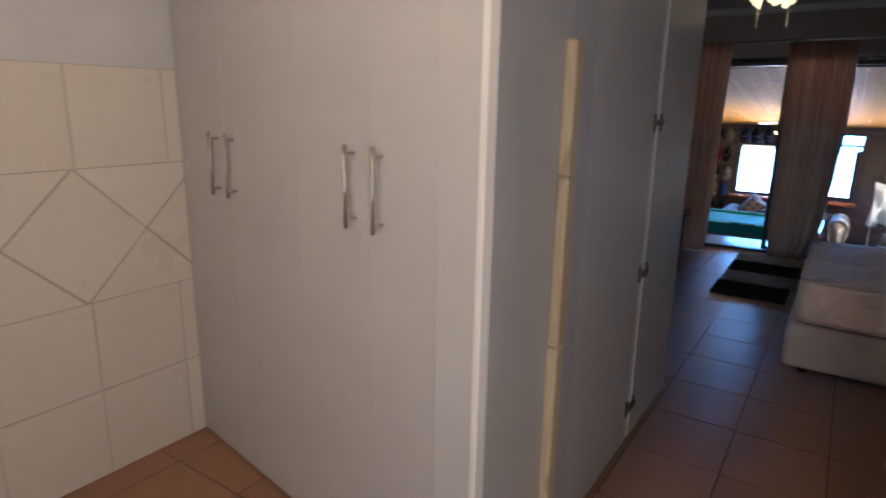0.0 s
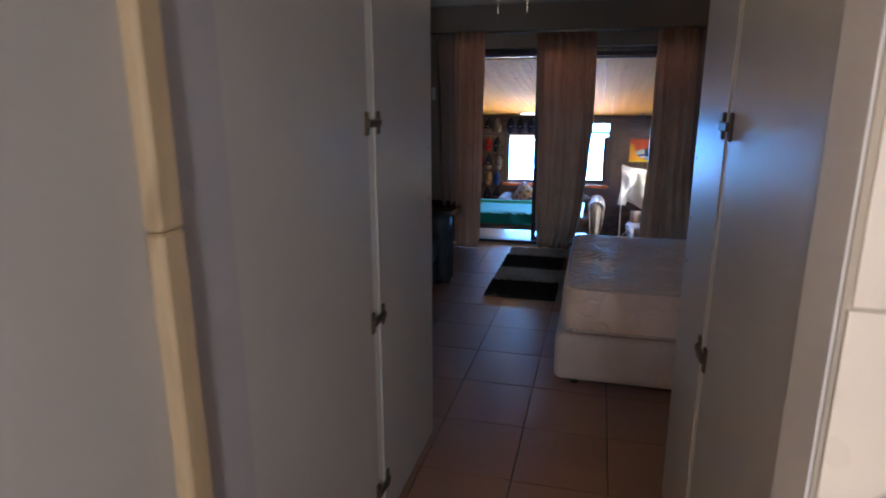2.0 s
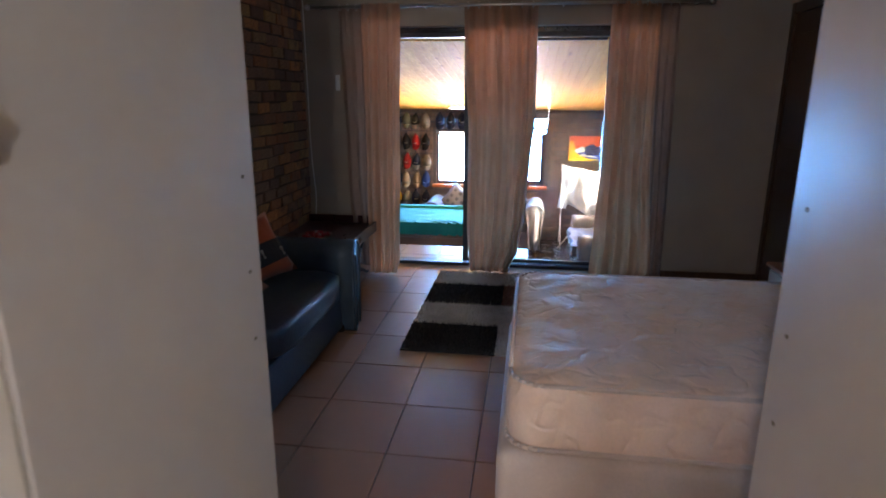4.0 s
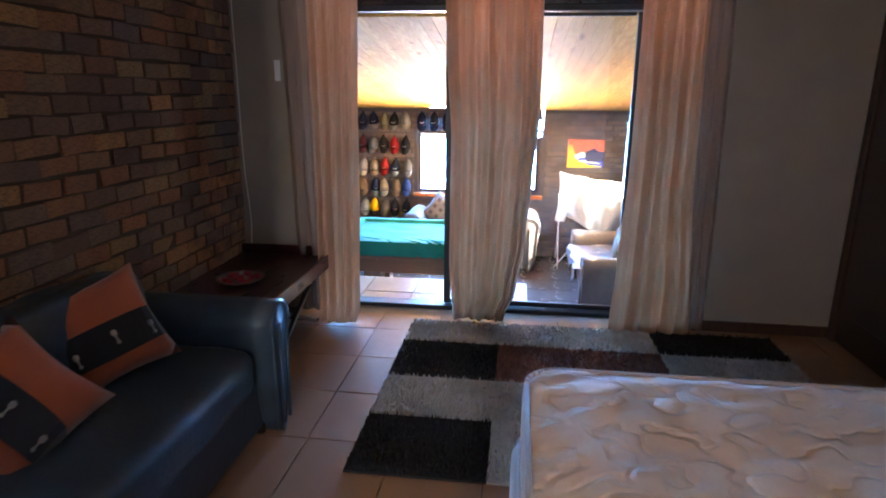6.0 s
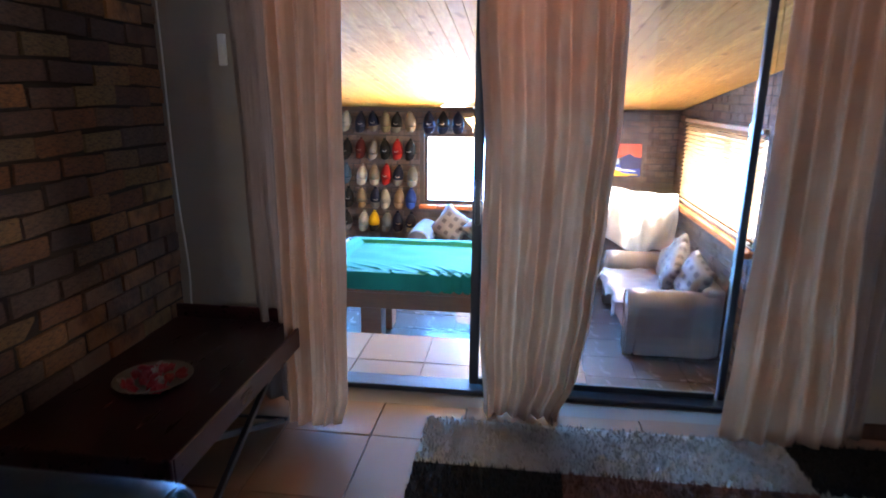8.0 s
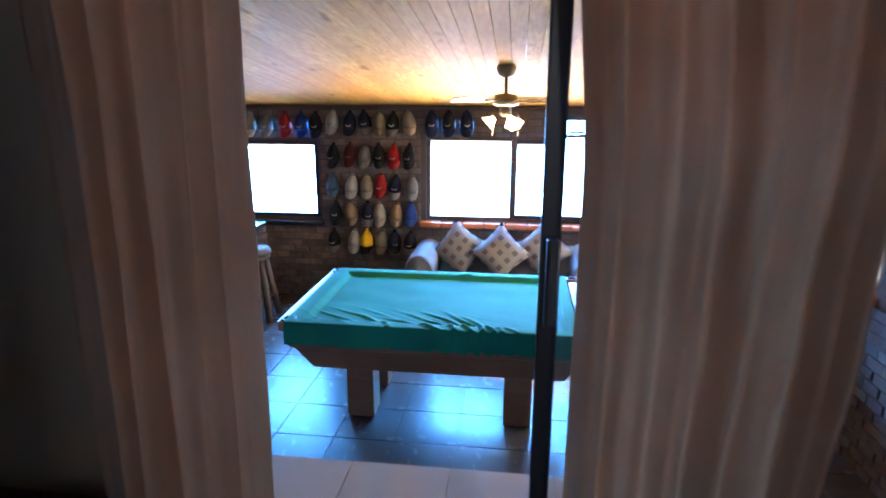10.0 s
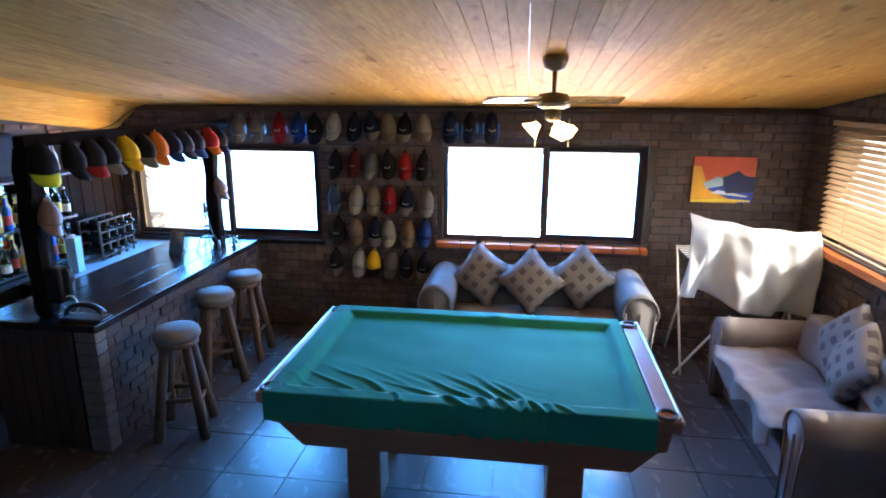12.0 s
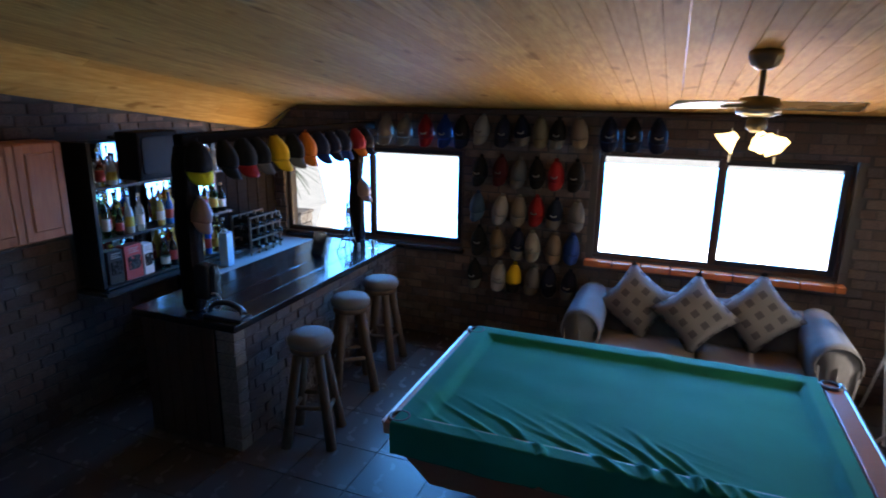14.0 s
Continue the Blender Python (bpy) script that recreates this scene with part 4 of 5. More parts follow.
dd = thing("door_2", pose(3.63, 0, 0), "dark brown wooden door in the side wall", "door", kind="structure")
part("leaf", box(-0.05, -0.005, 7.78, 8.56, 0.01, 2.02, bevel=0.004), BROWN_DOOR, dd)
for z0, z1 in ((0.2, 0.95), (1.1, 1.88)):
    part("panel", box(-0.06, -0.05, 7.9, 8.44, z0, z1, bevel=0.008), BROWN_DOOR, dd)
for bb in ((-0.065, 0.0, 7.70, 7.775, 0, 2.1), (-0.065, 0.0, 8.565, 8.625, 0, 2.1), (-0.065, 0.0, 7.775, 8.565, 2.025, 2.1)):
    part("door_frame", box(*bb, bevel=0.006), BROWN_DOOR, dd)

pic = thing("framed_mirror", pose(-0.114, 6.1, 1.62), "mirror in a broad white frame on the brick wall", "mirror")
part("glass", box(0.008, 0.014, -0.46, 0.46, -0.43, 0.62), MIRROR, pic, "mirror glass")
for bb in ((0, 0.03, -0.55, 0.55, -0.54, -0.43), (0, 0.03, -0.55, 0.55, 0.62, 0.72), (0, 0.03, -0.55, -0.46, -0.43, 0.62), (0, 0.03, 0.46, 0.55, -0.43, 0.62)):
    part("frame_bar", box(*bb, bevel=0.008, seg=2), WHITE_PLASTIC, pic, "white moulded frame")


def ceiling_fan(m, drop, blades, turn, blade_mat, label, lamps, chain=0.17, shade=SHADE_GLASS):
    f = thing("ceiling_fan", m, label, "ceiling fan")
    part("canopy", lathe([(0.065, 0.02), (0.068, -0.02), (0.055, -0.055), (0.03, -0.075)], 20), BRONZE, f, smooth=True)
    part("downrod", rod((0, 0, -0.06), (0, 0, -drop), 0.012), BRONZE, f, smooth=True)
    part("motor", lathe([(0.02, -drop + 0.03), (0.075, -drop + 0.02), (0.088, -drop - 0.01), (0.086, -drop - 0.04), (0.06, -drop - 0.058), (0.02, -drop - 0.06)], 24), BRONZE, f, smooth=True)
    part("motor_band", lathe([(0.0895, -drop - 0.025), (0.0895, -drop - 0.04), (0.08, -drop - 0.05)], 24), STEEL, f, smooth=True)
    for k in range(blades):
        r = Matrix.Rotation(radians(turn + 360 * k / blades), 4, "Z")
        bl = surface(lambda u, v: Vector((0.13 + 0.33 * u, (v - 0.5) * (0.10 + 0.05 * math.sin(math.pi * min(1, u * 1.1)) - 0.06 * max(0, u - 0.85) / 0.15), -drop - 0.012 + 0.014 * (v - 0.5) * 2)), 12, 4)
        a = part("blade", moved(thick(bl, 0.006), r), blade_mat, f)
        part("blade_iron", moved(box(0.07, 0.2, -0.018, 0.018, -drop - 0.022, -drop - 0.014, bevel=0.002), r), BRONZE, a)
    zl = -drop - 0.06
    part("light_stem", lathe([(0.02, zl), (0.042, zl - 0.01), (0.042, zl - 0.05), (0.02, zl - 0.065)], 16), BRONZE, f, smooth=True)
    for k in range(lamps):
        r = Matrix.Rotation(radians(turn + 25 + 360 * k / lamps), 4, "Z") @ Matrix.Translation((0.075, 0, zl - 0.075)) @ Matrix.Rotation(radians(-48), 4, "Y")
        sh = part("shade", moved(surface(lambda u, v: Vector(((0.018 + 0.036 * v ** 1.4 + 0.005 * v * math.cos(36 * u)) * math.cos(6.283 * u), (0.018 + 0.036 * v ** 1.4 + 0.005 * v * math.cos(36 * u)) * math.sin(6.283 * u), -0.066 * v)), 36, 8, close_u=True), r), shade, f, "lit frosted tulip shade", True)
        sh.visible_shadow = False
    for x in (-0.09, 0.09):
        part("pull_chain", rod((x, 0.02, zl - 0.05), (x, 0.02, zl - chain), 0.0018, seg=6), STEEL, f)
        part("chain_bob", rod((x, 0.02, zl - chain), (x, 0.02, zl - chain - 0.03), 0.005, 0.004, seg=8), WHITE_PLASTIC, f)
    return f


ceiling_fan(pose(1.275, 6.4, 2.43), 0.085, 4, 20, BROWN_DOOR, "bedroom ceiling fan with faintly lit tulip shades and pull chains", 3, 0.25, DIM_SHADE)

# ---- games room ----
ORIGIN = GAMES
pool = thing("pool_table", pose(0.63, 11.83, FLOOR), "red-brown wooden pool table with splayed body on four square legs", "pool table")
TX, TY, TZ = 1.03, 0.63, 0.895
part("rail_end", box(0.93, TX, -TY, TY, TZ - 0.06, TZ, bevel=0.01, seg=2), TABLE_WOOD, pool)
part("rail_end", box(-TX, -0.93, -TY, TY, TZ - 0.06, TZ, bevel=0.01, seg=2), TABLE_WOOD, pool)
for s in (-1, 1):
    part("rail_side", box(-0.93, 0.93, min(s * 0.53, s * TY), max(s * 0.53, s * TY), TZ - 0.06, TZ, bevel=0.01, seg=2), TABLE_WOOD, pool)
    part("edge_trim", box(min(s * (TX - 0.008), s * (TX + 0.006)), max(s * (TX - 0.008), s * (TX + 0.006)), -TY, TY, TZ - 0.012, TZ + 0.006, bevel=0.003), STEEL, pool, "bright metal edge strip")
part("slate", box(-0.93, 0.93, -0.53, 0.53, TZ - 0.06, TZ - 0.035), FELT, pool, "green cloth bed")


def splay():
    b = bmesh.new()
    lv = [(TZ - 0.06, 1.0, 0.60), (TZ - 0.19, 0.985, 0.585), (TZ - 0.20, 0.955, 0.565), (TZ - 0.37, 0.85, 0.50)]
    rings = [[b.verts.new((sx * x, sy * y, z)) for sx, sy in ((-1, -1), (1, -1), (1, 1), (-1, 1))] for z, x, y in lv]
    for p, q in zip(rings, rings[1:]):
        for k in range(4):
            b.faces.new((p[k], p[(k + 1) % 4], q[(k + 1) % 4], q[k]))
    b.faces.new(rings[0])
    b.faces.new(rings[-1][::-1])
    bmesh.ops.bevel(b, geom=b.edges[:], offset=0.006, segments=1, affect="EDGES")
    return b


part("apron", splay(), TABLE_WOOD, pool)
for x in (-0.60, 0.555):
    for y in (-0.13, 0.36):
        part("leg", box(x - 0.1, x + 0.1, y - 0.1, y + 0.1, 0.012, TZ - 0.33, bevel=0.006), TABLE_WOOD, pool)
        part("leg_foot", rod((x, y, 0), (x, y, 0.014), 0.03), PAPER_BLACK, pool)
for x in (-0.97, 0.97):
    for y in (-0.57, 0.57):
        part("pocket", moved(surface(lambda u, v: Vector(((0.045 + 0.012 * math.cos(6.283 * v)) * math.cos(6.283 * u), (0.045 + 0.012 * math.cos(6.283 * v)) * math.sin(6.283 * u), 0.010 * math.sin(6.283 * v))), 20, 8), Matrix.Translation((x, y, TZ + 0.004))), PAPER_BLACK, pool, "black pocket rim", True)

cover = thing("table_cover", pose(0.63, 11.83, FLOOR), "rumpled green cloth cover laid over the pool table", "cover")


FOLDS = ((-0.62, -0.30, -0.30, 0.012), (-0.46, -0.36, 0.02, 0.016), (-0.34, -0.24, 0.14, 0.017), (-0.16, -0.22, 0.24, 0.020), (-0.02, -0.20, 0.32, 0.022), (0.10, -0.26, 0.38, 0.018), (0.24, -0.40, 0.45, 0.014), (0.36, -0.46, 0.52, 0.010))  # start x, start y, end x at the front rail, height


def cover_fn(u, v):
    x0, x1, y0, y1 = -0.985, 0.915, -0.637, 0.634
    fu, fv = u * 1.06 - 0.03, v * 1.34 - 0.17
    x, y = x0 + (x1 - x0) * min(1, max(0, fu)), y0 + (y1 - y0) * min(1, max(0, fv))
    z = TZ + 0.012
    inset = min((x - x0) / 0.14, (x1 - x) / 0.10, (y - y0) / 0.12, (y1 - y) / 0.13)
    t = min(1, max(0, inset - 0.6) / 0.5)
    z -= 0.032 * t * t * (3 - 2 * t)
    warp = 0.10 * noise.noise(Vector((x * 2, y * 2, 0))) + 0.04 * noise.noise(Vector((x * 7, y * 7, 3)))
    w = math.sin(46 * (x + 0.35 * x * y) + 90 * y + 30 * warp)
    near = math.exp(-((y + 0.40 + 0.12 * x) / 0.17) ** 2 - ((x - 0.05) / 0.42) ** 2)
    patch = max(0, 0.35 + noise.noise(Vector((x * 5, y * 3, 7))))
    z += 0.004 * near * max(0, w) ** 3 * patch
    for xs, ys, xe, high in FOLDS:
        q = (y + 0.637) / (ys + 0.637)
        if 0 <= q <= 1:
            lx = xs - xe
            d = x - (xe + lx * q ** 1.45 + 0.012 * math.sin(9 * q + 20 * xs))
            wide = (0.010 + 0.008 * q) * math.hypot(1, 1.3 * lx / (ys + 0.637))
            z += high * (1 - q) ** 0.35 * (1 - q * q) * (math.exp(-(d / wide) ** 2) - 0.35 * math.exp(-((d + 1.5 * wide) / wide) ** 2))
    w2 = math.sin(30 * x + 52 * y + 14 * warp)
    z += 0.010 * math.exp(-((y + 0.42) / 0.14) ** 2 - ((x + 0.62) / 0.26) ** 2) * max(0, w2) ** 3
    z += 0.005 * noise.noise(Vector((x * 3, y * 5, 1))) * t + 0.012 * math.exp(-((x - 0.12) ** 2 + (y - 0.55) ** 2) / 0.004)
    if fv < 0:
        z -= -fv * 0.92
        y = y0 - 0.004 - 0.007 * (1 + math.sin(9 * x + 2 * noise.noise(Vector((x * 4, 0, 0))))) * min(1, -fv * 8)
    elif fv > 1:
        z -= (fv - 1) * 0.92
        y = y1 + 0.008
    if fu < 0:
        z -= -fu * 1.2
        x = x0 - 0.004
    return Vector((x, y, z))


part("cloth", thick(surface(cover_fn, 260, 200), 0.0025), FELT, cover, smooth=True)

SQUARES, tq, bq = nodes_of("cushion_square_print")
coq = tq.nodes.new("ShaderNodeTexCoord")
spq = tq.nodes.new("ShaderNodeSeparateXYZ")
link(tq, coq.outputs["Object"], spq.inputs[0])
inside = None
for axis in ("X", "Z"):
    f = maths(tq, "FRACT", maths(tq, "ADD", maths(tq, "MULTIPLY", spq.outputs[axis], 9.2), 0.5))
    hit = maths(tq, "LESS_THAN", maths(tq, "ABSOLUTE", maths(tq, "SUBTRACT", f, 0.5)), 0.24)
    inside = hit if inside is None else maths(tq, "MULTIPLY", inside, hit)
nq = noise_node(tq, 160, 3)
cq = mix(tq, inside, (0.19, 0.172, 0.162), (0.065, 0.06, 0.064))
link(tq, mix(tq, maths(tq, "MULTIPLY", nq, 0.45), cq, (0.12, 0.105, 0.10)), bq.inputs["Base Color"])
bq.inputs["Roughness"].default_value = 0.9
bump(tq, bq, nq, 0.3, 0.002)


def square_cushion(m, label, group):
    c = thing("scatter_cushion", m, label, "cushion", group)
    part("cover", pillow(0.47, 0.19, m.translation.x), SQUARES, c, smooth=True)
    return c


sofa(pose(1.02, 14.18, FLOOR), 1.98, 0.86, 0.47, 0.79, 0.80, 0.15, SOFA_GREY, "grey-beige two-seater sofa with scrolled arms under the window", 2)
for x, y, z, ry, tx in ((0.55, 13.83, -0.27, 35, -16), (0.98, 13.73, -0.28, 46, -20), (1.42, 13.82, -0.25, 48, -15)):
    square_cushion(pose(x, y, z, tx, 0, 0) @ pose(0, 0, 0, 0, ry, 0), "beige cushion with dark square print standing on its corner", "printed cushions on the window sofa")
sofa(pose(3.30, 12.56, FLOOR, 0, 0, -90), 1.72, 0.86, 0.42, 0.66, 0.76, 0.14, SOFA_LIT, "beige two-seater sofa, cloth lightened for the side window light, with a crumpled throw", 2)
for x, y, z, rz, ry in ((3.06, 12.02, -0.30, -75, 20), (2.96, 12.36, -0.30, -100, 34), (3.04, 12.62, -0.27, -85, 42)):
    square_cushion(pose(x, y, z, -18, 0, rz) @ pose(0, 0, 0, 0, ry, 0), "beige cushion with dark square print on the side sofa", "printed cushions on the side sofa")


def throw_fn(u, v):
    y = 11.96 + 1.18 * u
    k = v * 1.0
    x = 2.96 - 0.56 * min(1, k / 0.62)
    z = FLOOR + 0.49 + 0.02 * noise.noise(Vector((u * 5, v * 5, 2))) + 0.012 * noise.noise(Vector((u * 12, v * 8, 5))) + 0.006 * math.sin(20 * u + 8 * v)
    if k > 0.62:
        d = (k - 0.62) / 0.38
        z -= 0.20 * d * (0.7 + 0.3 * math.sin(13 * u))
        x -= 0.03 + 0.02 * math.sin(17 * u)
    return Vector((x, y + 0.02 * math.sin(9 * v), z))


throw = thing("throw", pose(0, 0, 0), "grey-beige throw spread over the sofa seat and front", "throw")
part("cloth", thick(surface(throw_fn, 56, 34), 0.004), SOFA_LIT, throw, smooth=True)

rack = thing("drying_rack", pose(2.75, 13.9, FLOOR), "white folding clothes rack behind the sofas", "drying rack")
for x in (-0.46, 0.46):
    for s in (-1, 1):
        part("leg", rod((x, s * 0.30, 0.0), (x, -s * 0.24, 1.02), 0.010), WHITE_PLASTIC, rack)
part("leg", rod((-0.52, -0.30, 0.01), (-0.1, -0.26, 0.55), 0.010), WHITE_PLASTIC, rack)
for k in range(7):
    y = -0.24 + 0.08 * k
    part("rail", rod((-0.47, y, 1.02), (0.47, y, 1.02), 0.006), WHITE_PLASTIC, rack)


def sheet_fn(u, v):
    x = -0.50 + 1.02 * u
    top = 1.41 - 0.13 * u - 0.03 * math.sin(math.pi * u) - 0.012 * math.sin(3.0 * math.pi * u) ** 2
    low = 0.74 - 0.22 * u + 0.05 * math.sin(7 * u + 1) - (0.08 if u < 0.12 else 0)
    d = v
    z = top + (low - top) * d
    y = -0.29 + 0.07 * math.sin(8.5 * u + 1.2 * d) * (0.25 + 0.75 * d) + 0.045 * math.sin(19 * u + 2 + 2 * d) * (0.2 + 0.8 * d) + 0.03 * noise.noise(Vector((u * 6, d * 4, 2))) + 0.014 * math.sin(37 * u - 3 * d) * (0.3 + 0.7 * d) - 0.04 * math.sin(math.pi * d)
    if v < 0.12:
        y += 0.5 * (0.12 - v)
    return Vector((x + 0.03 * math.sin(5 * d + 7 * u) * d, y, z))


sheet = thing("bed_sheet", pose(2.75, 13.9, FLOOR), "white sheet hung over the clothes rack to dry", "sheet")
part("cloth", thick(surface(sheet_fn, 60, 30), 0.004), SHEET, sheet, smooth=True)

# picture
art = thing("picture", pose(2.655, BACK - 0.02, 0.585), "small bright painting, orange sky over blue water", "picture")
part("canvas", box(-0.265, 0.265, -0.012, 0.006, -0.205, 0.205, bevel=0.003), plain("orange_paint", (0.62, 0.09, 0.025), 0.5, vary=0.3), art, "orange-red painted sky")


def daub(pts, y, colour, name):
    b = bmesh.new()
    f = b.faces.new([b.verts.new((px, y, pz)) for px, pz in pts])
    r = bmesh.ops.extrude_face_region(b, geom=[f])
    for v in r["geom"]:
        if isinstance(v, bmesh.types.BMVert):
            v.co.y += 0.0015
    part(name, b, plain("paint_" + name, colour, 0.5, vary=0.3), art)


daub([(-0.265, -0.205), (0.265, -0.205), (0.265, -0.03), (-0.265, -0.03)], -0.0145, (0.02, 0.06, 0.36), "blue_water")
daub([(-0.16, -0.04), (-0.02, 0.02), (0.10, 0.07), (0.16, 0.02), (0.265, 0.0), (0.265, -0.06), (-0.16, -0.06)], -0.0165, (0.02, 0.035, 0.05), "dark_hill")
daub([(-0.265, -0.205), (0.14, -0.205), (0.02, -0.15), (-0.12, -0.09), (-0.20, 0.12), (-0.265, 0.12)], -0.018, (0.75, 0.36, 0.02), "yellow_shore")
daub([(-0.10, -0.12), (0.20, -0.15), (0.22, -0.14), (-0.04, -0.09)], -0.0195, (0.65, 0.7, 0.75), "white_crest")
daub([(0.0, -0.035), (0.05, 0.05), (0.12, 0.085), (0.18, 0.04), (0.265, 0.03), (0.265, -0.10), (0.03, -0.12)], -0.0205, (0.008, 0.015, 0.09), "navy_bay")
daub([(-0.17, -0.03), (-0.06, 0.03), (-0.01, 0.02), (0.0, -0.05), (-0.14, -0.08)], -0.0205, (0.42, 0.55, 0.60), "pale_surf")
daub([(-0.265, -0.185), (0.0, -0.165), (0.24, -0.18), (0.24, -0.192), (-0.265, -0.2)], -0.0215, (0.9, 0.62, 0.05), "bright_road")
daub([(0.06, 0.05), (0.10, 0.075), (0.13, 0.05)], -0.0195, (0.7, 0.7, 0.7), "pale_peak")


# caps
CAPS = {k: cloth_mat("cap_cloth_" + k, scaled(c, 1.0 if k in ("yellow", "lime", "orange") else 0.5), None, 150, 0.3, sheen=0.0) for k, c in (
    ("white", (0.55, 0.54, 0.52)), ("navy", (0.015, 0.022, 0.06)), ("black", (0.013, 0.013, 0.015)), ("khaki", (0.30, 0.25, 0.16)), ("beige", (0.40, 0.33, 0.26)), ("maroon", (0.12, 0.012, 0.018)),
    ("grey", (0.26, 0.25, 0.24)), ("red", (0.50, 0.02, 0.025)), ("denim", (0.08, 0.15, 0.26)), ("blue", (0.02, 0.07, 0.30)), ("tan", (0.36, 0.24, 0.15)), ("cream", (0.50, 0.44, 0.35)), ("yellow", (0.66, 0.40, 0.01)),
    ("lime", (0.62, 0.60, 0.02)), ("orange", (0.60, 0.15, 0.01)))}


def cap_crown(u, v):
    """The crown, hung by its back strap: narrow above, full and round below."""
    a = math.pi * u
    z = 0.125 - 0.175 * v
    w = 0.020 + 0.058 * math.sin(math.pi * 0.5 * min(1.0, 0.08 + 1.25 * v)) ** 0.9
    d = 0.022 + 0.072 * math.sin(math.pi * (0.06 + 0.62 * v)) ** 1.2
    seam = 1 - 0.06 * abs(math.cos(3 * a)) ** 14
    return Vector((w * math.cos(a) * seam, -d * math.sin(a) ** 0.8 * seam, z + 0.015 * math.cos(a) ** 2 * v))


def cap_visor(u, v):
    """The peak, a broad curved tongue that hangs below the crown."""
    x = 2 * u - 1
    edge = max(0.0, 1 - abs(x) ** 4.5) ** 0.5
    w = 0.080 - 0.004 * v
    return Vector((x * w, -0.014 - 0.060 * (1 - x * x) - 0.026 * v * edge, -0.030 - 0.018 * (1 - x * x) - 0.075 * v * edge))


def cap_meshes():
    out = []
    for fn, nu, nv in ((cap_crown, 16, 10), (cap_visor, 14, 4)):
        b = thick(surface(fn, nu, nv), 0.003)
        out.append(b)
    out.append(box(-0.02, 0.02, -0.006, 0.0, 0.115, 0.15, bevel=0.004))
    out.append(moved(surface(lambda u, v: Vector(((0.026 + 0.006 * math.cos(6.283 * v)) * math.cos(3.6 * u + 3.0), 0.004 * math.sin(6.283 * v), (0.013 + 0.005 * math.cos(6.283 * v)) * math.sin(3.6 * u + 3.0))), 14, 6), Matrix.Translation((0.004, -0.096, 0.0)) @ Matrix.Rotation(radians(12), 4, "X")))
    out.append(surface(lambda u, v: cap_visor(0.04 + 0.92 * u, 0.97) + Vector((0, -0.003 + 0.0025 * math.cos(6.283 * v), 0.0025 * math.sin(6.283 * v))), 16, 6))
    made = []
    for n, b in zip(("crown", "visor", "strap", "badge", "visor_rim"), out):
        me = bpy.data.meshes.new(n)
        bmesh.ops.recalc_face_normals(b, faces=b.faces[:])
        b.to_mesh(me)
        b.free()
        me.polygons.foreach_set("use_smooth", [True] * len(me.polygons))
        me.materials.append(CAPS["black"])
        made.append(me)
    return made


CAP = cap_meshes()


def cap(m, crown, visor, badge, label, group, rim=None):
    c = thing("cap", m, label, "cap", group)
    for me, col in zip(CAP, (crown, visor, crown, badge, rim)):
        if col is None:
            continue
        o = new(me.name, me)
        o.parent = c
        o.material_slots[0].link = "OBJECT"
        o.material_slots[0].material = CAPS[col]


GRID = (("white navy navy khaki black beige", 1.01), ("black maroon grey black red black", 0.655), ("denim white beige red navy grey", 0.31), ("black tan navy cream tan blue", 0.0), ("black white yellow grey navy navy", -0.335))
rnd = random.Random(11)
for names, z in GRID:
    for x, k in zip((-0.935, -0.73, -0.56, -0.40, -0.235, -0.05), names.split()):
        vis = {"navy": rnd.choice(("navy", "grey")), "black": rnd.choice(("black", "black", "grey")), "yellow": "black", "white": "white"}.get(k, k)
        cap(pose(x + rnd.uniform(-0.015, 0.015), BACK - 0.026, z + rnd.uniform(-0.012, 0.012), rnd.uniform(-5, 5), rnd.uniform(-6, 6), rnd.uniform(-14, 14)) @ Matrix.Diagonal((0.96, 1.0, 1.03, 1)), k, vis, "white" if k in ("black", "navy", "red") else rnd.choice((None, "grey")), k + " baseball cap hung on the dark brick wall", "caps in rows between the windows", rnd.choice((None, "white", "grey")) if k in ("black", "navy", "red", "denim") else None)
for x, k in ((0.19, "navy"), (0.38, "black"), (0.57, "navy"), (-1.89, "beige"), (-1.69, "grey"), (-1.47, "red"), (-1.28, "blue"), (-1.12, "black")):
    cap(pose(x, BACK - 0.026, 1.01 if x > 0 else 0.985, 0, rnd.uniform(-6, 6), rnd.uniform(-10, 10)) @ Matrix.Diagonal((1.0, 1.0, 1.08, 1)), k, "navy" if k == "black" else k, "white" if k != "beige" else None, k + " baseball cap hung above a window", "caps above the windows")

# bar
BAR = FLOOR + 0.93
bar = thing("bar_counter", pose(0, 0, 0), "brick bar counter with a glossy dark wooden top", "bar")
for k in range(4):
    x0 = -2.585 + 0.2145 * k
    part("top_plank", box(x0 + 0.001, x0 + 0.2135, 11.79, 14.12, BAR - 0.05, BAR, bevel=0.006, seg=2), DARK_WOOD, bar, "glossy dark plank")
core = part("front_wall", box(-1.93, -1.80, 11.86, 14.26, FLOOR - 0.02, BAR - 0.052), MORTAR_GREY, bar, "brick front")
part("end_panel", box(-2.56, -1.935, 11.845, 11.865, FLOOR, BAR - 0.052, bevel=0.003), DARK_WOOD, bar, "dark wooden end panel")
for k in range(6):
    part("end_slat", box(-2.55 + 0.102 * k, -2.454 + 0.102 * k, 11.833, 11.845, FLOOR + 0.01, BAR - 0.06, bevel=0.004), BROWN_DOOR, bar)
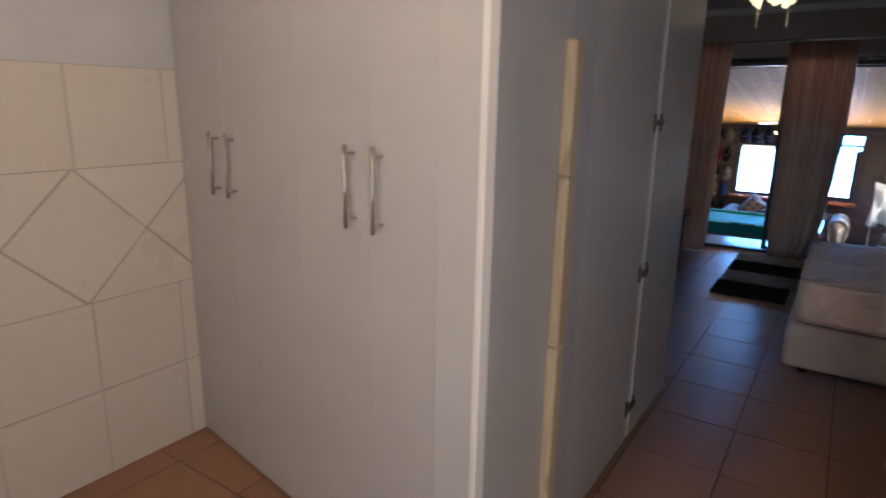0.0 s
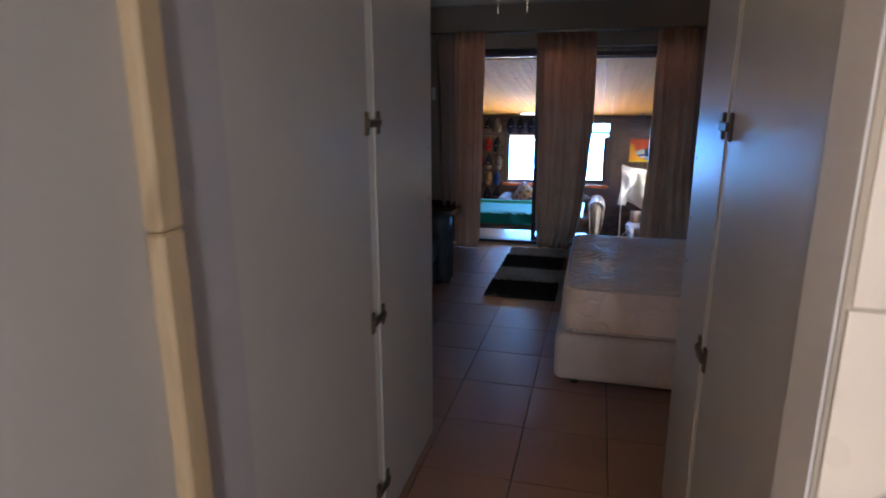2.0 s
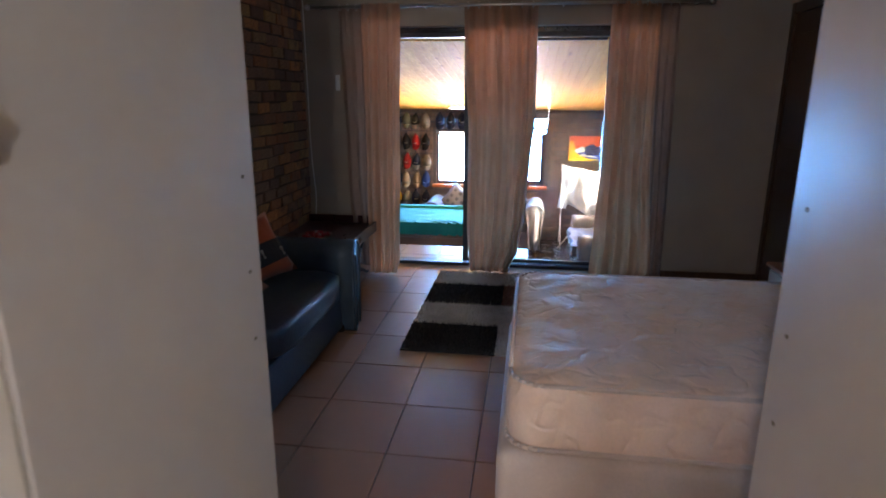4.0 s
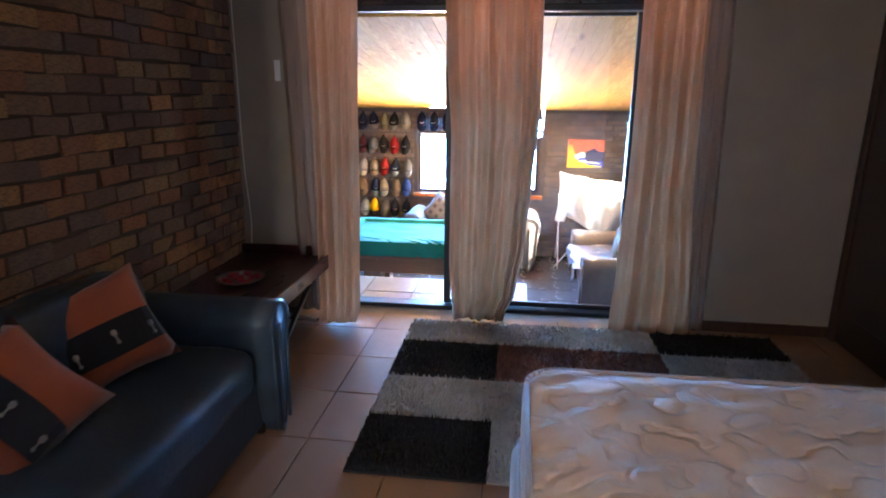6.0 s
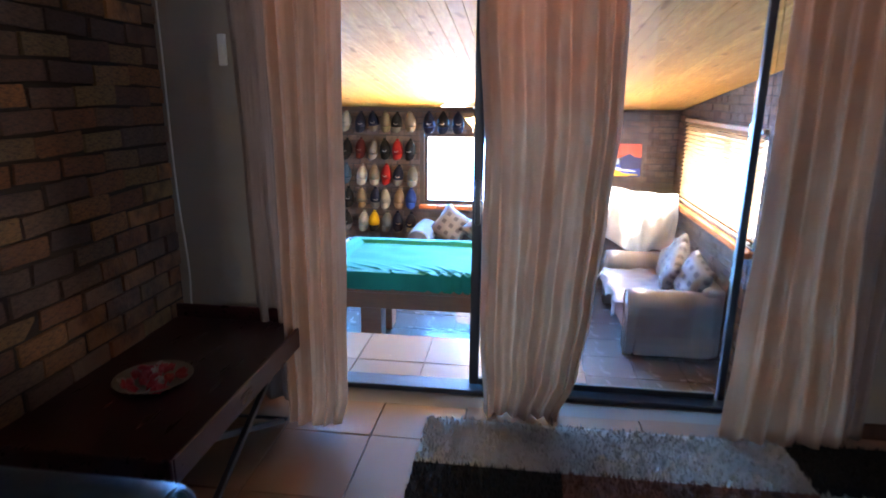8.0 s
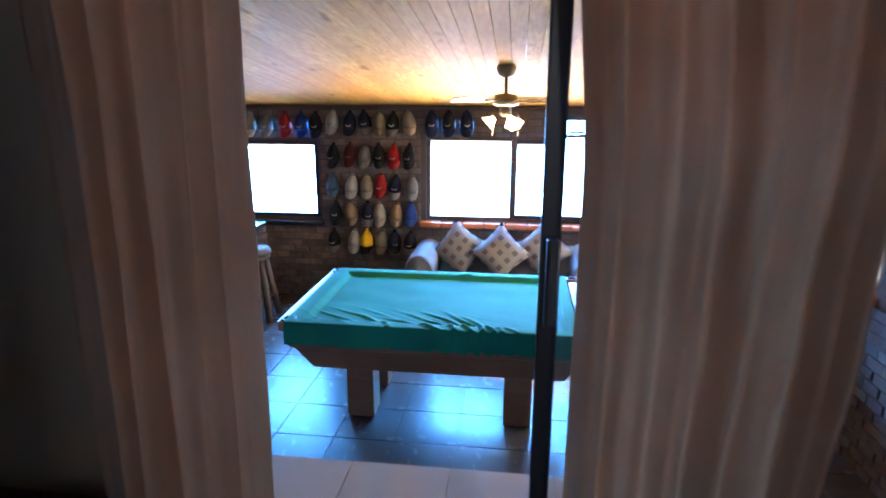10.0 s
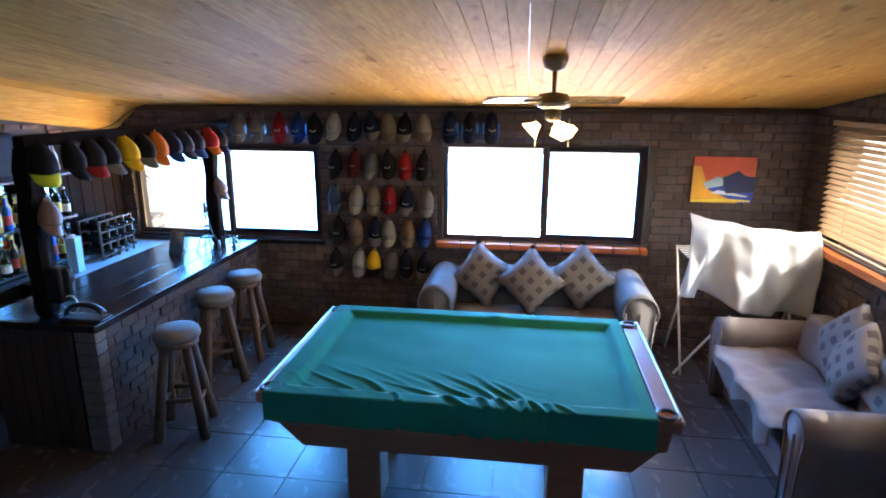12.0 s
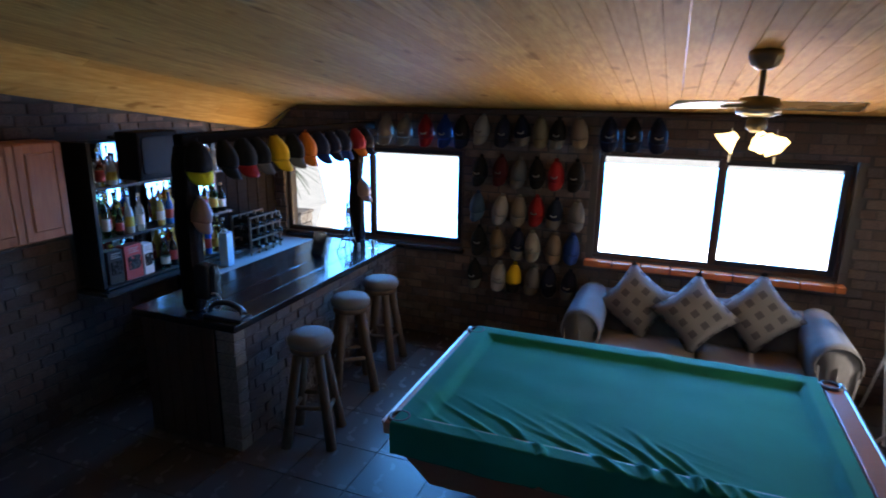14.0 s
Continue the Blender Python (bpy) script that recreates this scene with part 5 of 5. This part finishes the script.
for k, y in enumerate((11.98, 13.93)):
    post = thing("bar_post", pose(-2.15 if k == 0 else -2.05, 11.93 if k == 0 else 13.93, BAR), "dark rough timber post standing on the bar", "post", "posts on the bar")
    part("timber", moved(puffy(0.115, 0.115, 1.10, sharp=6, crown=0, seed=k, dent=0.02), Matrix.Identity(4)), MATT_BLACK_WOOD, post, smooth=True)
beam = thing("bar_beam", pose(-2.05, 0, 1.0), "dark beam over the bar hung with caps", "beam")
part("timber", box(-0.04, 0.04, 11.80, 14.26, 0.0, 0.07, bevel=0.014, seg=2), MATT_BLACK_WOOD, beam)
for y, cr, vi in ((11.89, "black", "lime"), (12.12, "black", "black"), (12.31, "black", "red"), (12.46, "black", "grey"), (12.67, "yellow", "yellow"), (12.87, "black", "grey"), (13.04, "orange", "orange"), (13.23, "navy", "blue"), (13.41, "navy", "navy"), (13.59, "navy", "blue"), (13.84, "red", "orange"), (14.0, "black", "navy")):
    cap(pose(-2.0, y, 0.885, -8, rnd.uniform(-6, 6), (66 if y < 12 else 86) + rnd.uniform(-12, 12)) @ Matrix.Scale(1.08, 4), cr, vi, None, cr + " cap with " + vi + " visor hung from the bar beam", "caps hung from the beam")


CAPS["leather"] = plain("brown_cap_leather", (0.17, 0.095, 0.075), 0.6, vary=0.2)
cap(pose(-2.055, 11.93, 0.55, -6, 8, 78) @ Matrix.Scale(0.9, 4), "leather", "leather", None, "brown leather cap hung on the near bar post", "caps on the bar posts")
cap(pose(-1.99, 13.93, 0.44, -6, -6, 80) @ Matrix.Scale(0.9, 4), "leather", "leather", None, "small brown leather cap hung on the far bar post", "caps on the bar posts")
tv = thing("television", pose(-2.80, 12.32, 0.70), "black television on a wall arm above the bar", "television")
part("casing", box(-0.16, 0.05, -0.185, 0.185, 0.0, 0.34, bevel=0.015, seg=2), MATT_PLASTIC, tv)
part("screen", moved(puffy(0.012, 0.31, 0.27, sharp=9, crown=0, dent=0.0), pose(0.05, 0, 0.04)), plain("dark_screen", (0.006, 0.006, 0.007), 0.6, vary=0.05, relief=0.0, spec=0.15), tv, "dark glossy screen", True)
part("wall_arm", rod((-0.425, 0, 0.28), (-0.15, 0, 0.28), 0.018), PAPER_BLACK, tv)
phone = thing("telephone", pose(-2.06, 11.93, 0.12), "old black wall telephone on the bar post", "telephone")
part("body", moved(puffy(0.13, 0.10, 0.24, sharp=6, crown=0, dent=0.004), pose(0, 0, -0.12)), PAPER_BLACK, phone, smooth=True)
part("receiver", moved(puffy(0.05, 0.05, 0.22, sharp=5, crown=0), pose(0.08, 0, -0.10)), PAPER_BLACK, phone, smooth=True)
for k in range(10):
    a, c = (math.pi * (0.1 + 0.16 * q) for q in (k, k + 1))
    part("cord", rod((0.10 - 0.05 * math.cos(a), -0.03, -0.12 - 0.06 * math.sin(a)), (0.10 - 0.05 * math.cos(c), -0.03, -0.12 - 0.06 * math.sin(c)), 0.005, seg=6), WHITE_PLASTIC, phone)
deskset = thing("desk_telephone", pose(-1.87, 11.90, BAR), "black handset lying on the bar corner", "telephone")
part("handset", surface(lambda u, v: Vector((0.13 * math.cos(math.pi * u), (0.022 + 0.012 * abs(2 * u - 1) ** 3) * math.cos(6.283 * v), 0.03 + 0.07 * math.sin(math.pi * u) + (0.018 + 0.012 * abs(2 * u - 1) ** 3) * math.sin(6.283 * v))), 20, 10), PAPER_BLACK, deskset, smooth=True)
part("cradle", box(-0.15, 0.15, -0.06, 0.06, 0.0, 0.022, bevel=0.008, seg=2), PAPER_BLACK, deskset)

# stools
STOOL_TOP = cloth_mat("pale_stool_cloth", (0.14, 0.13, 0.125), (0.20, 0.185, 0.175), 120, 0.2, sheen=0.0)


def stool(m):
    s = thing("bar_stool", m, "log-legged bar stool with a round padded pale seat", "stool", "stools along the bar")
    part("seat", lathe([(0.135, 0.70), (0.153, 0.715), (0.157, 0.745), (0.138, 0.778), (0.08, 0.793), (0.0, 0.797)], 26), STOOL_TOP, s, "pale padded seat", True)
    part("seat_board", lathe([(0.12, 0.66), (0.14, 0.665), (0.14, 0.70), (0.12, 0.702)], 20), LOG_WOOD, s, smooth=True)
    for sx in (-1, 1):
        for sy in (-1, 1):
            part("leg", rod((sx * 0.155, sy * 0.155, 0.0), (sx * 0.07, sy * 0.07, 0.67), 0.037, 0.031, 12), LOG_WOOD, s, smooth=True)
        part("rung", rod((sx * 0.12, -0.12, 0.24), (sx * 0.12, 0.12, 0.24), 0.016), LOG_WOOD, s, smooth=True)
        part("rung", rod((-0.115, sx * 0.115, 0.28), (0.115, sx * 0.115, 0.28), 0.016), LOG_WOOD, s, smooth=True)
    return s


st = stool(pose(-1.45, 12.20, FLOOR, 0, 0, 18))
copy_thing(st, pose(-1.59, 12.83, FLOOR, 0, 0, 40))
copy_thing(st, pose(-1.585, 13.35, FLOOR, 0, 0, 5))

# added dark boards: they paint shade over the brick behind the bar
slab("trim_bar_panel", MATT_BLACK_WOOD, "added dark boards in place of shade on the brick wall behind the bar", [(LEFT + 0.014, LEFT + 0.034, 13.36 + 0.147 * k, 13.504 + 0.147 * k, -0.158, 0.97) for k in range(6)], 0.003)

# bar-top ornaments
IRON = plain("dark_iron", (0.02, 0.02, 0.022), 0.45, 0.7, vary=0.2)
tower = thing("tower_ornament", pose(-2.02, 13.70, BAR), "dark metal lattice tower ornament on the bar", "ornament")
for sx in (-1, 1):
    for sy in (-1, 1):
        p = None
        for a, c in zip(((0.075, 0), (0.04, 0.12), (0.022, 0.22), (0.005, 0.42)), ((0.04, 0.12), (0.022, 0.22), (0.005, 0.42), (0.002, 0.46))):
            p = rod((sx * a[0], sy * a[0], a[1]), (sx * c[0], sy * c[0], c[1]), 0.006, 0.005, 6, p)
        part("leg", p, IRON, tower)
for z, r in ((0.12, 0.048), (0.22, 0.03), (0.40, 0.012)):
    part("deck", box(-r, r, -r, r, z - 0.006, z + 0.006), IRON, tower)
for z0, z1, r in ((0.0, 0.12, 0.06), (0.12, 0.22, 0.03)):
    for s in (-1, 1):
        part("brace", rod((-r * 0.9, s * r, z0 + 0.01), (r * 0.8, s * r * 0.8, z1), 0.003, seg=6), IRON, tower)
frame_ = thing("photo_stand", pose(-2.20, 13.45, BAR, 0, 0, 160), "small dark standing frame on the bar", "frame")
part("board", moved(box(-0.09, 0.09, -0.006, 0.006, 0.0, 0.22, bevel=0.004), pose(0, 0, 0, 14, 0, 0)), DARK_WOOD, frame_)
part("prop", rod((0, -0.10, 0.0), (0, -0.045, 0.16), 0.005), DARK_WOOD, frame_)
orn = thing("glass_ornament", pose(-1.93, 13.90, BAR), "cluster of small glass and metal ornaments on the bar", "ornament")
for k in range(6):
    part("figurine", lathe([(0.016, 0), (0.01, 0.02), (0.018, 0.04), (0.008, 0.06 + 0.01 * (k % 3)), (0.011, 0.075 + 0.01 * (k % 3))], 10, m=Matrix.Translation((0.14 * rnd.random() - 0.03, 0.2 * rnd.random() - 0.15, 0))), (STEEL, GLASS, IRON)[k % 3], orn, smooth=True)

# back counter with wine rack
counter = thing("back_counter", pose(0, 0, 0), "low worktop behind the bar with a pale edge", "counter")
part("top", box(-3.22, -2.72, 12.75, 14.25, -0.20, -0.16, bevel=0.006), plain("grey_worktop", (0.35, 0.36, 0.38), 0.2), counter)
part("body", box(-3.2, -2.78, 12.8, 14.24, FLOOR, -0.20), DARK_WOOD, counter)
BOT = {k: (glass_mat("bottle_glass_" + k, c, 0.05) if k in ("clear", "amber", "green") else plain("bottle_" + k, c, 0.15, vary=0.2, relief=0.0)) for k, c in (("clear", (0.93, 0.97, 0.98)), ("amber", (0.85, 0.50, 0.12)), ("green", (0.25, 0.5, 0.28)), ("dark", (0.012, 0.015, 0.012)), ("pale", (0.55, 0.60, 0.62)), ("blue", (0.03, 0.12, 0.45)), ("gold", (0.6, 0.42, 0.1)))}
LABELS = [plain("label_" + k, c, 0.6, vary=0.1) for k, c in (("cream", (0.6, 0.55, 0.45)), ("red", (0.45, 0.05, 0.04)), ("yellow", (0.65, 0.5, 0.08)), ("white", (0.7, 0.7, 0.7)))]


def bottle(m, k, h, r, lab):
    b = thing("bottle", m, k + " glass bottle with a paper label among the bar bottles", "bottle", "bottles on the bar shelves")
    part("glass", lathe([(r * 0.9, 0), (r, 0.01), (r, h * 0.58), (r * 0.75, h * 0.68), (r * 0.34, h * 0.76), (r * 0.32, h * 0.95), (r * 0.38, h * 0.96), (r * 0.38, h)], 12), BOT[k], b, smooth=True)
    part("label", lathe([(r + 0.0012, h * 0.18), (r + 0.0012, h * 0.46)], 12), LABELS[lab], b)
    part("stopper", lathe([(r * 0.4, h), (r * 0.4, h + 0.018), (r * 0.2, h + 0.02)], 10), LABELS[(lab + 1) % 4] if lab % 2 else PAPER_BLACK, b)


wr = thing("wine_rack", pose(-2.98, 13.62, -0.158), "wooden wine rack of crossed bars holding dark bottles", "wine rack")
for i in range(5):
    for j in (0, 1):
        part("upright", box(-0.1 + 0.2 * j - 0.008, -0.1 + 0.2 * j + 0.008, -0.22 + 0.11 * i - 0.008, -0.22 + 0.11 * i + 0.008, 0.0, 0.36), LOG_WOOD, wr)
for z in (0.03, 0.14, 0.25, 0.35):
    for j in (0, 1):
        part("rail", box(-0.1 + 0.2 * j - 0.006, -0.1 + 0.2 * j + 0.006, -0.23, 0.23, z - 0.006, z + 0.006), LOG_WOOD, wr)
for z in (0.078, 0.188, 0.298):
    for i in range(4):
        part("wine_bottle", lathe([(0.034, -0.12), (0.036, -0.1), (0.036, 0.06), (0.014, 0.11), (0.014, 0.17)], 12, m=Matrix.Translation((0, -0.165 + 0.11 * i, z)) @ Matrix.Rotation(radians(90), 4, "Y")), BOT["dark"], wr, "dark wine bottle", True)
carton = thing("carton", pose(-2.86, 13.05, -0.158, 0, 0, 10), "pale blue upright drink carton on the worktop", "carton")
part("body", box(-0.04, 0.04, -0.05, 0.05, 0, 0.30, bevel=0.003), plain("pale_blue_card", (0.30, 0.50, 0.68), 0.5), carton)
part("cap_top", lathe([(0.02, 0.30), (0.02, 0.32)], 12), WHITE_PLASTIC, carton)

# bottle shelves on the bar wall
unit = thing("bottle_shelf", pose(LEFT + 0.016, 0, 0), "black mirrored shelf unit crowded with bottles", "shelf")
for n, bb in (("side", (0, 0.24, 11.93, 11.96, -0.06, 0.97)), ("side", (0, 0.055, 13.30, 13.33, -0.06, 0.97)), ("divider", (0, 0.055, 12.46, 12.50, -0.06, 0.97)), ("back", (0, 0.012, 11.96, 13.30, -0.06, 0.97))):
    part(n, box(*bb, bevel=0.002), PAPER_BLACK, unit)
for y0, y1 in ((11.97, 12.455), (12.505, 12.89), (12.90, 13.29)):
    part("mirror_back", moved(box(-0.002, 0.002, (y0 - y1) / 2 + 0.01, (y1 - y0) / 2 - 0.01, 0.0, 0.95), pose(0.058, (y0 + y1) / 2, 0, 0, 0, 10)), MIRROR, unit, "mirror behind the bottles")
SHELF_Z = (-0.06, 0.29, 0.66)
for z in SHELF_Z:
    part("shelf", box(0.012, 0.24, 11.96, 13.30, z - 0.02, z, bevel=0.002), PAPER_BLACK, unit)
part("ledge", box(0.0, 0.30, 11.90, 13.36, -0.115, -0.085, bevel=0.004), plain("glossy_black_ledge", (0.03, 0.035, 0.04), 0.12), unit, "glossy ledge")
kinds = ("clear", "amber", "green", "dark", "pale", "clear", "gold", "blue", "amber", "clear")
n = 0
for si, z in enumerate(SHELF_Z):
    for row, x in enumerate((0.14, 0.20)):
        y = 12.0 + 0.04 * row
        while y < 13.26:
            if not (12.43 < y < 12.53) and not (si == 0 and row == 1 and y < 12.42):
                h = rnd.uniform(0.20, 0.30) if si < 2 else rnd.uniform(0.14, 0.28)
                bottle(pose(LEFT + 0.016 + x, y, z), kinds[n % 10] if si < 2 else ("clear", "pale", "clear")[n % 3], h, rnd.uniform(0.026, 0.038), n % 4)
                n += 1
            y += rnd.uniform(0.085, 0.115)


def carton_box(y0, y1, h, colour, label, seed):
    c = thing("gift_box", pose(LEFT + 0.19, (y0 + y1) / 2, -0.06, 0, 0, 0), label, "box")
    w = (y1 - y0) / 2
    part("card", box(-0.04, 0.045, -w, w, 0, h, bevel=0.003), colour, c)
    part("printed_panel", moved(puffy(0.002, w * 1.3, h * 0.4, sharp=8, crown=0), Matrix.Translation((0.0465, 0, h * 0.28))), PAPER_BLACK if seed else IRON, c, "dark printed panel")
    for k in range(3):
        part("print_bar", box(0.0455, 0.0475, -w * 0.6, w * (0.6 - 0.2 * (k % 2)), h * (0.78 + 0.06 * k), h * (0.80 + 0.06 * k)), FIG, c, "unreadable line of print")


carton_box(12.0, 12.13, 0.25, PAPER_BLACK, "black gift box on the bottom shelf", 0)
carton_box(12.145, 12.30, 0.26, LABELS[1], "red gift box with a dark picture on the bottom shelf", 1)
carton_box(12.31, 12.40, 0.24, LABELS[3], "white gift box with dark print on the bottom shelf", 1)

cab = thing("wall_cabinet", pose(LEFT + 0.016, 0, 0), "orange pine wall cabinet with a raised panel door", "cabinet")
part("body", box(0.0, 0.24, 11.12, 11.74, 0.38, 1.0), ORANGE_PINE, cab)
for y0, y1 in ((11.13, 11.43), (11.435, 11.735)):
    d = part("door", box(0.24, 0.258, y0, y1, 0.385, 0.995, bevel=0.004), ORANGE_PINE, cab)
    part("raised_panel", box(0.256, 0.266, y0 + 0.06, y1 - 0.06, 0.445, 0.935, bevel=0.009), ORANGE_PINE, d)
    for bb in ((y0 + 0.0, y0 + 0.05), (y1 - 0.05, y1)):
        part("stile", box(0.258, 0.264, bb[0], bb[1], 0.39, 0.99, bevel=0.003), ORANGE_PINE, d)

cable("conduit", [(LEFT + 0.03, 13.6, 1.02), (-3.15, 14.05, 1.0), (-2.95, BACK - 0.03, 1.18), (-1.5, BACK - 0.05, 1.20), (0.5, BACK - 0.05, 1.195), (2.2, BACK - 0.05, 1.18), (3.3, BACK - 0.05, 1.165)], 0.006, BROWN_DOOR, "thin dull conduit along the top of the brick wall")
ceiling_fan(pose(1.035, 11.97, roof(11.97)), 0.21, 4, 42, plain("pale_fan_blade", (0.45, 0.40, 0.33), 0.3), "ceiling fan with pale blades and lit tulip shades", 3)

# outside the bar window
PALM = plain("palm_green", (0.06, 0.10, 0.04), 0.5, vary=0.3)
palm = thing("palm", pose(-4.86, 16.75, FLOOR - 0.3), "spiky green palm outside the bar window", "plant")
part("trunk", rod((0, 0, 0), (0, 0, 1.62), 0.10, 0.075), LOG_WOOD, palm)
for k in range(44):
    a, e = k * 2.4, radians(rnd.uniform(-45, 60))
    d = Vector((math.cos(a) * math.cos(e), math.sin(a) * math.cos(e), math.sin(e)))
    sd = d.cross(Vector((0, 0, 1))).normalized()
    part("leaf", thick(surface(lambda u, v: Vector((0, 0, 1.6)) + d * 0.52 * u + sd * (v - 0.5) * 0.045 * (1 - u * 0.95) - Vector((0, 0, 0.16 * u * u)), 6, 2), 0.004), PALM, palm)
pillar = thing("garden_pillar", pose(-4.60, 16.55, FLOOR - 0.3), "low grey stone pillar in the yard outside", "pillar")
STONE = brick_mat("grey_garden_stone", [(0.0, (0.16, 0.16, 0.17)), (1.0, (0.34, 0.33, 0.33))])
part("core", box(-0.20, 0.20, -0.14, 0.14, 0, 0.90), MORTAR_GREY, pillar)
for k in range(6):
    z0 = 0.15 * k + 0.006
    cut_x = (-0.215, -0.03 + 0.07 * (k % 2), 0.215)
    for x0, x1 in zip(cut_x, cut_x[1:]):
        part("stone", box(x0 + 0.006, x1 - 0.006, -0.155, 0.155, z0, z0 + 0.138, bevel=0.012), STONE, pillar)
part("cap", box(-0.23, 0.23, -0.17, 0.17, 0.90, 0.935, bevel=0.01), STONE, pillar)

# ---- bricks and tiles ----
brickwork(wall_brick, BRICK_WARM, (-0.13, 4.95, 0), (0, 1, 0), (0, 0, 1), (1, 0, 0), 3.69, 2.45, depth=0.012, limit=300, near=(2.2, 1.3), seed=2, course=0.078, L=0.205)
HOLES = [(0.12 - LEFT - 0.06, 2.06 - LEFT, -0.13 - FLOOR, 0.88 - FLOOR), (-3.1 - LEFT, -1.1 - LEFT, -0.155 - FLOOR, 0.845 - FLOOR)]
brickwork(wall_windows, BRICK_PLUM, (LEFT, BACK, FLOOR), (1, 0, 0), (0, 0, 1), (0, -1, 0), RIGHT - LEFT, 2.235, HOLES, limit=300, near=(4.4, 1.3), seed=3, course=0.078, L=0.172)
brickwork(wall_side, BRICK_PLUM, (RIGHT, BACK, FLOOR), (0, -1, 0), (0, 0, 1), (-1, 0, 0), 5.3, 2.95, [(0.38, 2.83, 0.06 - FLOOR, 1.09 - FLOOR)], lambda a: 2.23 + RISE * a, limit=300, near=(1.5, 1.3), seed=4, course=0.078, L=0.172)
brickwork(wall_bar, BRICK_PLUM, (LEFT, 10.2, FLOOR), (0, 1, 0), (0, 0, 1), (1, 0, 0), 4.08, 2.6, [(1.7, 3.18, -0.12 - FLOOR, 1.03 - FLOOR)], lambda a: 2.23 - 0.27 + RISE * (4.08 - a), limit=250, near=(1.5, 1.2), seed=5, course=0.078, L=0.172)
brickwork(core, BRICK_PLUM, (-1.80, 11.95, FLOOR), (0, 1, 0), (0, 0, 1), (1, 0, 0), 2.3, 0.875, limit=300, near=(0.5, 0.4), seed=6, course=0.078, L=0.172)
mats = [plate(Vector((-1.80, 11.86, FLOOR)), Vector((0, 1, 0)), Vector((0, 0, 1)), Vector((1, 0, 0)), 0.0, 0.085, k * 0.0875 + 0.005, k * 0.0875 + 0.08, 0.018) for k in range(10)]
mats += [plate(Vector((-1.93, 11.86, FLOOR)), Vector((1, 0, 0)), Vector((0, 0, 1)), Vector((0, -1, 0)), 0.0, 0.146, k * 0.0875 + 0.005, k * 0.0875 + 0.08, 0.016) for k in range(10)]
pieces("corner_brick", BRICK_PALE, core, mats, 0.035)
ORIGIN = Matrix.Identity(4)
tiling(floor, TILE_BROWN, (0, 0, -0.008), (1, 0, 0), (0, 1, 0), (0, 0, 1), (-0.63, 3.63), (0.8, 8.66), 0.815, 7.955, 0.378, 0.413, limit=300)
tiling(landing, TILE_LANDING, (0, 0, -0.008), (1, 0, 0), (0, 1, 0), (0, 0, 1), (-0.5, 1.76), (8.88, 9.44), 0.562, 9.085, 0.365, 0.365)
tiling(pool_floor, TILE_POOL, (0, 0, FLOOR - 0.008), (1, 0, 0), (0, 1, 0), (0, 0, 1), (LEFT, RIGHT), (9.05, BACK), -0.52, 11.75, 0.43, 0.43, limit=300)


def bath_tiles(parent, o, u, nn, a0, a1, at, centre, lift=0.0):
    """Square rows on a plane at o, with a band of tiles set on their corners; u runs along the wall."""
    o, u, v, nn = Vector(o), Vector(u), Vector((0, 0, 1)), Vector(nn)
    for z0, z1 in ((0.0, 0.363 + lift), (0.363 + lift, 0.723 + lift), (1.228 + lift, 1.593 + lift)):
        tiling(parent, TILE_WALL, o, u, v, nn, (a0, a1), (z0, z1), at, z0, 0.36, z1 - z0, 0.005, 0.007)
    h, mid = 0.2525, 0.9755 + lift
    g = 0.0028
    c = centre - 8 * (2 * h + 0.004)
    while c < a1 + 0.3:
        shapes = [[(c - h + g, mid), (c, mid - h + g), (c + h - g, mid), (c, mid + h - g)]]
        for s in (-1, 1):
            shapes.append([(c + 0.008, mid + s * (h - g * 0.6)), (c + 2 * h - 0.008, mid + s * (h - g * 0.6)), (c + h, mid + s * (g * 1.6))])
        for sh in shapes:
            b = bmesh.new()
            f = b.faces.new([b.verts.new(o + u * pa + v * pz) for pa, pz in sh])
            r = bmesh.ops.extrude_face_region(b, geom=[f])
            for q in r["geom"]:
                if isinstance(q, bmesh.types.BMVert):
                    q.co += nn * 0.007
            for co, no in ((o + u * a0, -u), (o + u * a1, u)):
                bmesh.ops.bisect_plane(b, geom=b.verts[:] + b.edges[:] + b.faces[:], plane_co=co, plane_no=no, clear_outer=True)
            if b.faces:
                part("tile", b, TILE_WALL, parent)
            else:
                b.free()
        c += 2 * h + 0.004


bath_tiles(wall_bath_west, (-0.47, 0, 0), (0, 1, 0), (1, 0, 0), 0.8, 3.23, 2.80, 2.79)
bath_tiles(wall_bath_east, (0, 3.13, 0), (1, 0, 0), (0, -1, 0), 2.058, 2.6, 2.24, 2.30, 0.077)
